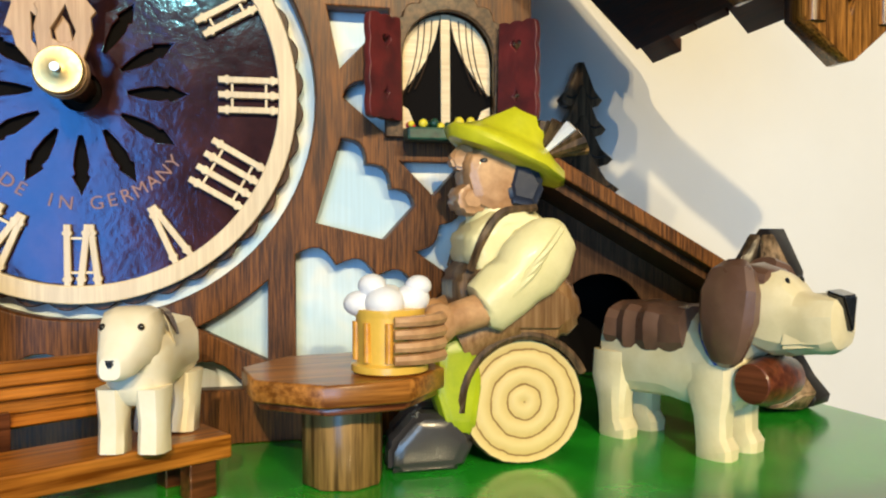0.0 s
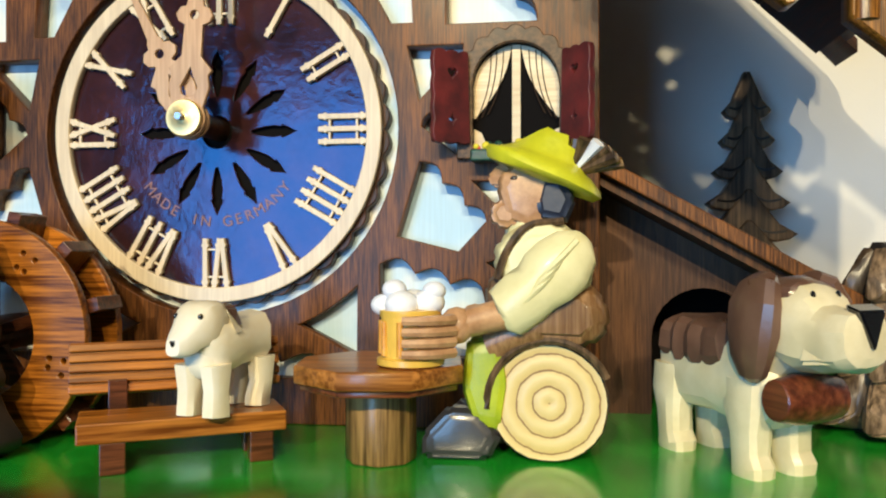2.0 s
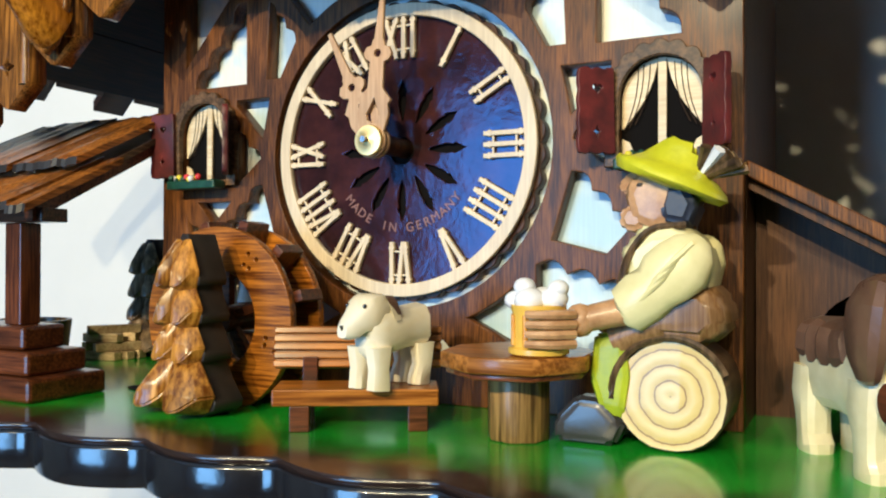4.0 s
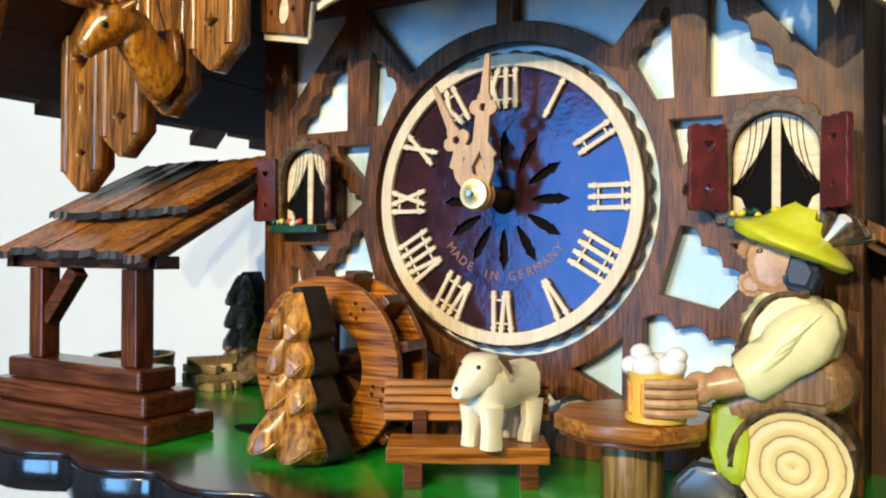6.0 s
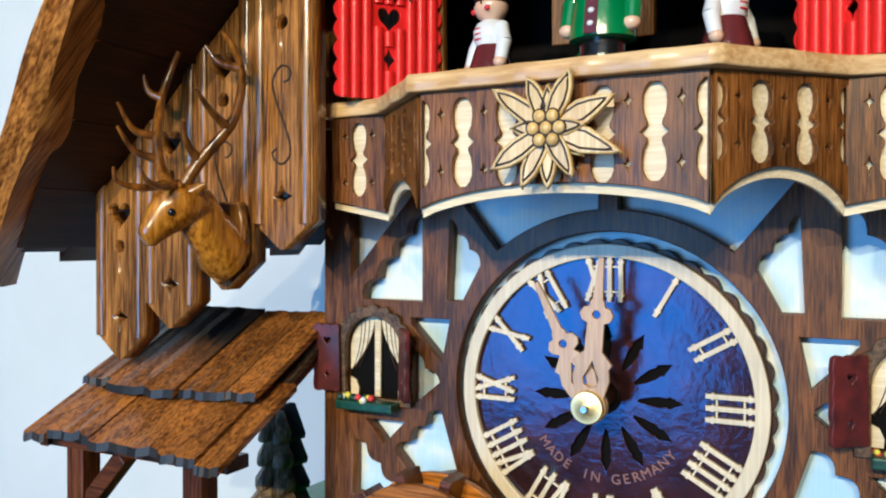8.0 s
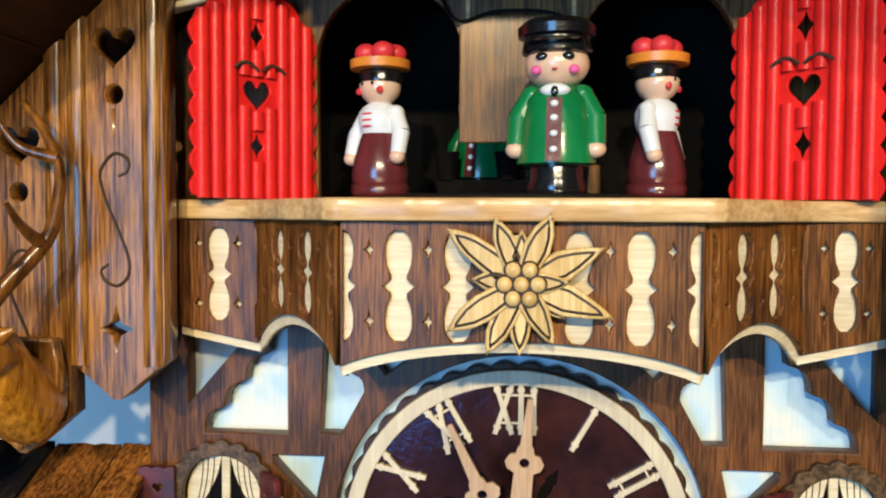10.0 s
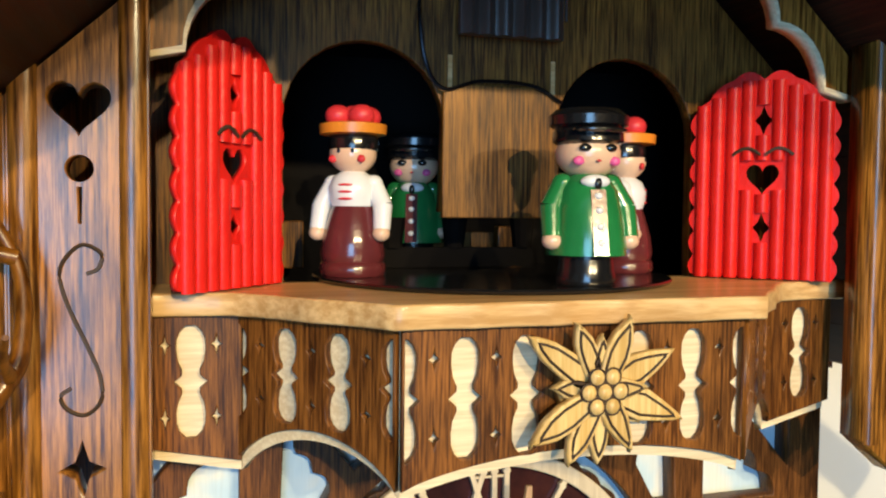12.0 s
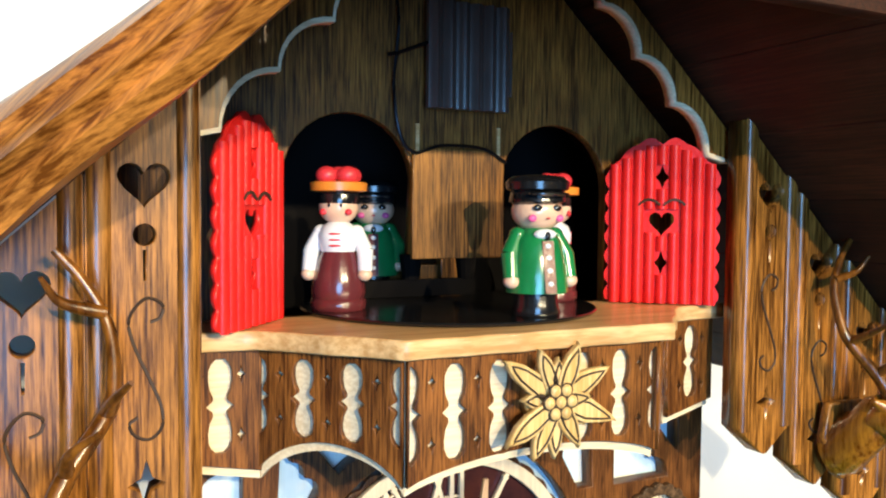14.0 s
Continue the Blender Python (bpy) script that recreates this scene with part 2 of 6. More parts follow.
def sky_material():
    """Airbrushed sky: pale blue paint with soft white clouds."""
    m, t, b = nodes_of("airbrushed sky paint")
    v, _ = coords(t, (30, 30, 34))
    n1 = add(t, "ShaderNodeTexNoise", Scale=1.0, Detail=3.0, Roughness=0.5, Distortion=0.4)
    t.links.new(v, n1.inputs["Vector"])
    r = ramp(t, [(0.36, (0.46, 0.66, 0.80)), (0.50, (0.62, 0.76, 0.84)), (0.60, (0.84, 0.83, 0.76))])
    t.links.new(n1.outputs["Fac"], r.inputs["Fac"])
    v2, _ = coords(t, (900, 900, 40))
    n2 = add(t, "ShaderNodeTexNoise", Scale=1.0, Detail=3.0)
    t.links.new(v2, n2.inputs["Vector"])
    mul = add(t, "ShaderNodeMixRGB", blend_type="MULTIPLY")
    mul.inputs["Fac"].default_value = 1.0
    r2 = ramp(t, [(0.35, (0.93, 0.93, 0.92)), (0.65, (1, 1, 1))])
    t.links.new(n2.outputs["Fac"], r2.inputs["Fac"])
    t.links.new(r.outputs["Color"], mul.inputs["Color1"])
    t.links.new(r2.outputs["Color"], mul.inputs["Color2"])
    t.links.new(mul.outputs["Color"], b.inputs["Base Color"])
    b.inputs["Roughness"].default_value = 0.5
    return m


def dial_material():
    """Dark brown lacquer with a leathery hammered relief; its blue sheen is a specular tint."""
    m, t, b = nodes_of("leathery dial lacquer, blue-tinted sheen")
    v, _ = coords(t, (55, 55, 55))
    n1 = add(t, "ShaderNodeTexNoise", Scale=1.0, Detail=5.0, Roughness=0.65)
    t.links.new(v, n1.inputs["Vector"])
    r = ramp(t, [(0.3, (0.018, 0.008, 0.010)), (0.55, (0.042, 0.014, 0.014)), (0.75, (0.075, 0.022, 0.016))])
    t.links.new(n1.outputs["Fac"], r.inputs["Fac"])
    t.links.new(r.outputs["Color"], b.inputs["Base Color"])
    v2, _ = coords(t, (420, 420, 420))
    n2 = add(t, "ShaderNodeTexNoise", Scale=1.0, Detail=4.0, Roughness=0.6)
    t.links.new(v2, n2.inputs["Vector"])
    bp = add(t, "ShaderNodeBump", Strength=0.26, Distance=0.0003)
    t.links.new(n2.outputs["Fac"], bp.inputs["Height"])
    v3, _ = coords(t, (110, 110, 110))
    n3 = add(t, "ShaderNodeTexNoise", Scale=1.0, Detail=2.0)
    t.links.new(v3, n3.inputs["Vector"])
    bp2 = add(t, "ShaderNodeBump", Strength=0.22, Distance=0.0007)
    t.links.new(n3.outputs["Fac"], bp2.inputs["Height"])
    t.links.new(bp.outputs["Normal"], bp2.inputs["Normal"])
    t.links.new(bp2.outputs["Normal"], b.inputs["Normal"])
    worn = add(t, "ShaderNodeMapRange")
    worn.inputs["To Min"].default_value, worn.inputs["To Max"].default_value = 0.06, 0.17
    t.links.new(n1.outputs["Fac"], worn.inputs["Value"])
    t.links.new(worn.outputs[0], b.inputs["Roughness"])
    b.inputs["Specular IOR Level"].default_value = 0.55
    # blue of the window's reflection is put into the tint of every highlight
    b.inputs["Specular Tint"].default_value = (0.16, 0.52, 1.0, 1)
    return m


def ground_material():
    """Glossy green lawn paint, sprayed dark along the board's rim."""
    m, t, b = nodes_of("glossy lawn paint")
    tc = add(t, "ShaderNodeTexCoord")
    sep = add(t, "ShaderNodeSeparateXYZ")
    t.links.new(tc.outputs["Object"], sep.inputs[0])
    v, _ = coords(t, (45, 45, 45))
    n1 = add(t, "ShaderNodeTexNoise", Scale=1.0, Detail=5.0)
    t.links.new(v, n1.inputs["Vector"])
    g = ramp(t, [(0.3, (0.006, 0.24, 0.015)), (0.7, (0.018, 0.40, 0.028))])
    t.links.new(n1.outputs["Fac"], g.inputs["Fac"])
    wob = add(t, "ShaderNodeMath", operation="MULTIPLY_ADD")
    wob.inputs[1].default_value = 0.03
    t.links.new(n1.outputs["Fac"], wob.inputs[0])
    t.links.new(sep.outputs["Y"], wob.inputs[2])
    mr = add(t, "ShaderNodeMapRange", clamp=True)
    mr.inputs["From Min"].default_value, mr.inputs["From Max"].default_value = -0.092, -0.062
    t.links.new(wob.outputs[0], mr.inputs["Value"])
    mix = add(t, "ShaderNodeMixRGB")
    mix.inputs["Color1"].default_value = (0.022, 0.012, 0.010, 1)
    t.links.new(mr.outputs[0], mix.inputs["Fac"])
    t.links.new(g.outputs["Color"], mix.inputs["Color2"])
    t.links.new(mix.outputs["Color"], b.inputs["Base Color"])
    v2, _ = coords(t, (160, 160, 160))
    n2 = add(t, "ShaderNodeTexNoise", Scale=1.0, Detail=3.0)
    t.links.new(v2, n2.inputs["Vector"])
    bp = add(t, "ShaderNodeBump", Strength=0.2, Distance=0.0006)
    t.links.new(n2.outputs["Fac"], bp.inputs["Height"])
    t.links.new(bp.outputs["Normal"], b.inputs["Normal"])
    b.inputs["Roughness"].default_value = 0.24
    b.inputs["Coat Weight"].default_value, b.inputs["Coat Roughness"].default_value = 0.5, 0.12
    return m


def rings_material():
    """The sawn end of a log: dark growth rings burnt into yellow wood, about the mesh's own axis."""
    m, t, b = nodes_of("log end rings")
    tc = add(t, "ShaderNodeTexCoord")
    n0 = add(t, "ShaderNodeTexNoise", Scale=120.0, Detail=2.0)
    t.links.new(tc.outputs["Object"], n0.inputs["Vector"])
    w = add(t, "ShaderNodeTexWave", wave_type="RINGS", rings_direction="Y", Scale=58.0, Distortion=0.9, Detail=2.0)
    w.inputs["Detail Scale"].default_value = 4.0
    t.links.new(tc.outputs["Object"], w.inputs["Vector"])
    r = ramp(t, [(0.0, (0.22, 0.11, 0.03)), (0.045, (0.64, 0.46, 0.17)), (1.0, (0.72, 0.55, 0.24))])
    t.links.new(w.outputs["Fac"], r.inputs["Fac"])
    t.links.new(r.outputs["Color"], b.inputs["Base Color"])
    bp = add(t, "ShaderNodeBump", Strength=0.5, Distance=0.0006)
    t.links.new(w.outputs["Fac"], bp.inputs["Height"])
    t.links.new(bp.outputs["Normal"], b.inputs["Normal"])
    b.inputs["Roughness"].default_value = 0.4
    b.inputs["Coat Weight"].default_value = 0.3
    return m


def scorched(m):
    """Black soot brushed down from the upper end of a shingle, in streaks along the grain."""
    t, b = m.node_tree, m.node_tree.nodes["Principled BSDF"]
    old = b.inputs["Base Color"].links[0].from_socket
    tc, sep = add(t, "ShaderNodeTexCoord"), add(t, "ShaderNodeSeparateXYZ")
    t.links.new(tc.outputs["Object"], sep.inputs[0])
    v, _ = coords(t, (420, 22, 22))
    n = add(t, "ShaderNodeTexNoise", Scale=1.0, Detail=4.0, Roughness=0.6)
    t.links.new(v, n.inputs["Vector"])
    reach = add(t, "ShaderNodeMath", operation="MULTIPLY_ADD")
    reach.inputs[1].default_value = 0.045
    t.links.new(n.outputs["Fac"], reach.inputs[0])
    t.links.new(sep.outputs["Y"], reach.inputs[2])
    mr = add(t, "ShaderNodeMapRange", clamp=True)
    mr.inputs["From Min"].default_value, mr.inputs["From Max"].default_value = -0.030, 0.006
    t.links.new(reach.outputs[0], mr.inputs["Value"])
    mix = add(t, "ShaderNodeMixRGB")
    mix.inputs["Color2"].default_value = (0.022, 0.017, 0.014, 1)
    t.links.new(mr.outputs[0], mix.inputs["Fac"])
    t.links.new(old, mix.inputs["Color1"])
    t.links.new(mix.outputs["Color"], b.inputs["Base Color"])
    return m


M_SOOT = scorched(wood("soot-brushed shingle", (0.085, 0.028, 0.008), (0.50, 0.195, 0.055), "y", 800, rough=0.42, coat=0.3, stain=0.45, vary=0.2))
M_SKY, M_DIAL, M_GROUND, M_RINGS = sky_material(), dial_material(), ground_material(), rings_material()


# ---- mesh helpers ----
def thing(name, label, category, at=(0, 0, 0), group="", kind="", turn=0.0):
    ob = new(name)
    ob.empty_display_size = 0.01
    ob.matrix_world = pose(*at, 0, 0, turn)
    return tagged(ob, label, category, group, kind)


def part(name, bm, material, parent=None, label="", smooth=False, bevel=0.0, sharp=42, soften=0):
    """Links bm as one mesh object; its coordinates are the parent's own."""
    mesh = bpy.data.meshes.new(name)
    bmesh.ops.recalc_face_normals(bm, faces=bm.faces)
    if smooth:
        for f in bm.faces:
            f.smooth = True
    bm.to_mesh(mesh)
    bm.free()
    for mat in (material if isinstance(material, (list, tuple)) else [material]):
        mesh.materials.append(mat)
    if smooth:
        mesh.set_sharp_from_angle(angle=radians(sharp))
    ob = new(name, mesh)
    if parent:
        ob.parent = parent
    if label:
        ob["label"] = label
    if soften:
        mod = ob.modifiers.new("soften", "WEIGHTED_NORMAL")
        mod.keep_sharp, mod.weight = True, 60
    if bevel:
        mod = ob.modifiers.new("bevel", "BEVEL")
        mod.width, mod.segments, mod.limit_method, mod.angle_limit = bevel, 2, "ANGLE", radians(35)
    return ob


def box(bm, x0, x1, y0, y1, z0, z1, m=None):
    r = bmesh.ops.create_cube(bm, size=1.0)
    k = Matrix.Translation(((x0 + x1) / 2, (y0 + y1) / 2, (z0 + z1) / 2)) @ Matrix.Diagonal((x1 - x0, y1 - y0, z1 - z0, 1))
    bmesh.ops.transform(bm, matrix=(m or Matrix()) @ k, verts=r["verts"])
    return r["verts"]


def ball(bm, c, r, seg=16, mi=0, m=None):
    """An ellipsoid with the radii r."""
    r = (r, r, r) if isinstance(r, (int, float)) else r
    got = bmesh.ops.create_uvsphere(bm, u_segments=seg, v_segments=max(6, seg * 2 // 3), radius=1.0)
    bmesh.ops.transform(bm, matrix=(m or Matrix()) @ Matrix.Translation(c) @ Matrix.Diagonal((*r, 1)), verts=got["verts"])
    for f in {f for v in got["verts"] for f in v.link_faces}:
        f.material_index = mi
    return got["verts"]


def rod(bm, a, b, ra, rb=None, seg=12, mi=0):
    """A tapered round bar from a to b."""
    a, b = Vector(a), Vector(b)
    rb = ra if rb is None else rb
    got = bmesh.ops.create_cone(bm, cap_ends=True, segments=seg, radius1=ra, radius2=rb, depth=(b - a).length)
    q = (b - a).to_track_quat("Z", "Y").to_matrix().to_4x4()
    bmesh.ops.transform(bm, matrix=Matrix.Translation((a + b) / 2) @ q, verts=got["verts"])
    for f in {f for v in got["verts"] for f in v.link_faces}:
        f.material_index = mi
    return got["verts"]


def lathe(bm, profile, c=(0, 0, 0), seg=24, mi=0):
    """Turns (radius, height) about the upright axis through c; mi may be one index or one for each band."""
    rings = []
    for r, z in profile:
        rings.append([bm.verts.new((c[0] + r * math.cos(2 * math.pi * i / seg), c[1] + r * math.sin(2 * math.pi * i / seg), c[2] + z)) for i in range(seg)])
    for k in range(len(rings) - 1):
        for i in range(seg):
            f = bm.faces.new((rings[k][i], rings[k][(i + 1) % seg], rings[k + 1][(i + 1) % seg], rings[k + 1][i]))
            f.material_index = mi if isinstance(mi, int) else mi[k]
    for ring, index in ((rings[0], 0), (rings[-1], -1)):
        f = bm.faces.new(ring)
        f.material_index = mi if isinstance(mi, int) else mi[index]
    return [v for ring in rings for v in ring]


def hull(bm, points, mi=0, bevel=0.0):
    """A carved block: the convex hull of a few corners, with chamfered edges."""
    tmp = bmesh.new()
    for p in points:
        tmp.verts.new(p)
    r = bmesh.ops.convex_hull(tmp, input=tmp.verts)
    loose = [v for v in tmp.verts if not v.link_faces]
    bmesh.ops.delete(tmp, geom=loose, context="VERTS")
    bmesh.ops.dissolve_limit(tmp, angle_limit=radians(4), verts=tmp.verts, edges=tmp.edges)
    if bevel:
        bmesh.ops.bevel(tmp, geom=list(tmp.edges), offset=bevel * 1.15, segments=2, affect="EDGES", clamp_overlap=True)
    for f in tmp.faces:
        f.material_index = mi
    join(bm, tmp)


def loft(bm, rings, mi=0, seg=16, power=2.4, rough=0.0, seed=0.0, upright=False):
    """A rounded body along its rings of (centre, half width across, half height), with uneven knife cuts."""
    loops = []
    for k, (c, w, h) in enumerate(rings):
        nxt, prv = Vector(rings[min(k + 1, len(rings) - 1)][0]), Vector(rings[max(k - 1, 0)][0])
        axis = (nxt - prv).normalized()
        across = Vector((0, 1, 0))
        across = (across - axis * across.dot(axis)).normalized()
        up = axis.cross(across)
        if upright:
            across, up = Vector((0, 1, 0)), Vector((0, 0, 1))
        loop = []
        for i in range(seg):
            a = 2 * math.pi * (i + 0.5) / seg
            ca, sa = math.cos(a), math.sin(a)
            u = math.copysign(abs(ca) ** (2 / power), ca) * w
            v = math.copysign(abs(sa) ** (2 / power), sa) * h
            p = Vector(c) + across * u + up * v
            f = 1 + rough * noise.noise(p * 260 + Vector((seed, seed, 0)))
            loop.append(bm.verts.new(Vector(c) + (p - Vector(c)) * f))
        loops.append(loop)
    faces = []
    for a, b in zip(loops, loops[1:]):
        for i in range(seg):
            faces.append(bm.faces.new((a[i], a[(i + 1) % seg], b[(i + 1) % seg], b[i])))
    faces.append(bm.faces.new(loops[0]))
    faces.append(bm.faces.new(loops[-1]))
    for f in faces:
        f.material_index = mi


def join(bm, other, m=None):
    """Adds other's faces to bm, moved by m."""
    if m is not None:
        bmesh.ops.transform(other, matrix=m, verts=other.verts)
    vs = {v: bm.verts.new(v.co) for v in other.verts}
    for f in other.faces:
        try:
            g = bm.faces.new([vs[v] for v in f.verts])
            g.material_index, g.smooth = f.material_index, f.smooth
        except ValueError:
            pass
    other.free()


def slab(points_low, points_high):
    """A block between two loops of as many corners each."""
    bm = bmesh.new()
    a, b = [bm.verts.new(p) for p in points_low], [bm.verts.new(p) for p in points_high]
    bm.faces.new(a)
    bm.faces.new(b)
    for i in range(len(a)):
        j = (i + 1) % len(a)
        bm.faces.new((a[i], a[j], b[j], b[i]))
    return bm


def from_curve(data):
    ob = bpy.data.objects.new("cut", data)
    scene.collection.objects.link(ob)
    deps = bpy.context.evaluated_depsgraph_get()
    mesh = bpy.data.meshes.new_from_object(ob.evaluated_get(deps))
    bm = bmesh.new()
    bm.from_mesh(mesh)
    bpy.data.objects.remove(ob)
    bpy.data.curves.remove(data)
    bpy.data.meshes.remove(mesh)
    bmesh.ops.remove_doubles(bm, verts=bm.verts, dist=1e-6)
    return bm


def board(loops, y0, y1, bevel=0.0, flat=False):
    """A board sawn to the outlines loops of (x, z), inner outlines being holes, from y0 (front) to y1. flat: loops of (x, y) and heights."""
    data = bpy.data.curves.new("cut", "CURVE")
    data.dimensions, data.fill_mode = "2D", "BOTH"
    data.extrude, data.bevel_depth, data.bevel_resolution = max(1e-5, (y1 - y0) / 2 - bevel), bevel, 1
    data.offset = -bevel
    for loop in loops:
        s = data.splines.new("POLY")
        s.points.add(len(loop) - 1)
        for p, (x, z) in zip(s.points, loop):
            p.co = (x, z, 0, 1)
        s.use_cyclic_u = True
    bm = from_curve(data)
    m = Matrix.Translation((0, 0, (y0 + y1) / 2)) if flat else Matrix.Translation((0, (y0 + y1) / 2, 0)) @ Matrix.Rotation(radians(90), 4, "X")
    bmesh.ops.transform(bm, matrix=m, verts=bm.verts)
    return bm


def circle(cx, cz, r, n=48, wave=0.0, count=1):
    return [(cx + (r + wave * abs(math.sin(count * a / 2))) * math.cos(a), cz + (r + wave * abs(math.sin(count * a / 2))) * math.sin(a))
            for a in (2 * math.pi * i / n for i in range(n))]


def wavy(a, b, lobes, depth, n=6):
    """From a to b (b left out) in round lobes that bulge to the left of the way."""
    a, b = Vector(a), Vector(b)
    d = b - a
    side = Vector((-d.y, d.x)).normalized()
    out = []
    for i in range(lobes * n):
        u = i / (lobes * n)
        out.append(tuple(a + d * u + side * depth * math.sin(math.pi * ((u * lobes) % 1.0))))
    return out


def arc(cx, cz, r, a0, a1, n=12):
    return [(cx + r * math.cos(radians(a0 + (a1 - a0) * i / n)), cz + r * math.sin(radians(a0 + (a1 - a0) * i / n))) for i in range(n + 1)]


def mirror(loop):
    return [(-x, z) for x, z in reversed(loop)]


def heart(cx, cz, s, n=28):
    out = []
    for i in range(n):
        a = 2 * math.pi * i / n
        out.append((cx + s * math.sin(a) ** 3, cz + s * (13 * math.cos(a) - 5 * math.cos(2 * a) - 2 * math.cos(3 * a) - math.cos(4 * a)) / 16))
    return out


def diamond(cx, cz, w, h, pinch=0.55):
    """A four-pointed hole with hollow sides."""
    p = pinch * 0.5
    return [(cx, cz + h), (cx + w * p, cz + h * p), (cx + w, cz), (cx + w * p, cz - h * p), (cx, cz - h), (cx - w * p, cz - h * p), (cx - w, cz), (cx - w * p, cz + h * p)]


def tube(points, r, seg=6, taper=None):
    """A bent round bar along points."""
    bm = bmesh.new()
    pts = [Vector(p) for p in points]
    rings = []
    for i, p in enumerate(pts):
        d = (pts[min(i + 1, len(pts) - 1)] - pts[max(i - 1, 0)]).normalized()
        q = d.to_track_quat("Z", "Y").to_matrix()
        rr = r if taper is None else r + (taper - r) * i / (len(pts) - 1)
        rings.append([bm.verts.new(p + q @ Vector((rr * math.cos(2 * math.pi * k / seg), rr * math.sin(2 * math.pi * k / seg), 0))) for k in range(seg)])
    for a, b in zip(rings, rings[1:]):
        for k in range(seg):
            bm.faces.new((a[k], a[(k + 1) % seg], b[(k + 1) % seg], b[k]))
    bm.faces.new(rings[0])
    bm.faces.new(rings[-1])
    return bm


def smooth_path(points, n=8):
    """A soft line through points."""
    p = [Vector(q) for q in points]
    p = [p[0] * 2 - p[1], *p, p[-1] * 2 - p[-2]]
    out = []
    for i in range(1, len(p) - 2):
        for k in range(n):
            u = k / n
            a, b, c, d = p[i - 1:i + 3]
            out.append(0.5 * ((2 * b) + (c - a) * u + (2 * a - 5 * b + 4 * c - d) * u * u + (3 * b - a - 3 * c + d) * u ** 3))
    out.append(p[-2])
    return out


# ---- the room ----
def room():
    for name, dims in (("wall_back", (-2.6, 2.6, 0.21, 0.31, -1.25, 1.6)), ("wall_left", (-2.7, -2.6, -3.1, 0.31, -1.25, 1.6)),
                       ("wall_right", (2.6, 2.7, -3.1, 0.31, -1.25, 1.6))):
        bm = bmesh.new()
        box(bm, *dims)
        part(name, bm, M_PLASTER if name == "wall_back" else M_SHOP)
        tagged(bpy.data.objects[name], "plain white plastered shop wall" if name == "wall_back" else "plain tan painted shop wall", "wall", kind="structure")
    w = board([[(-2.6, -1.25), (2.6, -1.25), (2.6, 1.6), (-2.6, 1.6)], [(-1.49, -0.57), (-0.39, -0.57), (-0.39, 0.77), (-1.49, 0.77)]], -3.1, -3.0)
    tagged(part("wall_front", w, M_SHOP), "tan painted wall with a shop window opening", "wall", kind="structure")
    bm = bmesh.new()
    box(bm, -2.7, 2.7, -3.1, 0.31, -1.35, -1.25)
    tagged(part("floor", bm, M_FLOOR), "brown boarded shop floor", "floor", kind="structure")
    bm = bmesh.new()
    box(bm, -2.7, 2.7, -3.1, 0.31, 1.6, 1.7)
    tagged(part("ceiling", bm, M_PLASTER), "plain white shop ceiling", "ceiling", kind="structure")


room()
GZ = 0.004  # top of the lawn board


# ---- the base ----
def clock_base():
    base = thing("lawn_platform", "green lacquered base board with a dark scalloped edge", "platform")
    front = []
    xs = [-0.289 + 0.061 * i for i in range(10)] + [0.287]
    n = len(xs) - 1
    for i in range(n):
        a, b = Vector((xs[i], -0.112)), Vector((xs[i + 1], -0.112))
        front += wavy(a, b, 1, -0.010, 10)
    loop = front + [(xs[-1], -0.104), (0.287, -0.05), (0.281, 0.006), (0.266, 0.200), (-0.266, 0.200), (-0.285, 0.006), (-0.291, -0.05)]
    part("lawn", board([loop], GZ - 0.003, GZ, flat=True), M_GROUND, base, "glossy green lawn sprayed dark at the rim")
    part("edge", board([[(x * 1.004, y * 1.008) for x, y in loop]], GZ - 0.019, GZ - 0.003, 0.0015, flat=True), M_EDGE, base, "blue-black lacquered scalloped edge")
    # flat black disc on the lawn, painted for the dark of the slot
    bm = bmesh.new()
    got = bmesh.ops.create_circle(bm, cap_ends=True, segments=28, radius=1.0)
    bmesh.ops.transform(bm, matrix=Matrix.Translation((-0.110, -0.030, GZ + 0.0004)) @ Matrix.Diagonal((0.033, 0.012, 1, 1)), verts=got["verts"])
    part("wheel_slot", bm, M_VOID, base, "flat black disc for the shade in the mill wheel's slot")


clock_base()

# ---- the house front ----
CZ = 0.1215  # height of the dial's centre
HZ = 0.1226  # height of the arbor


def ring_arc(a0, a1, r=0.0845, n=10):
    return arc(0, CZ, r, a0, a1, n)


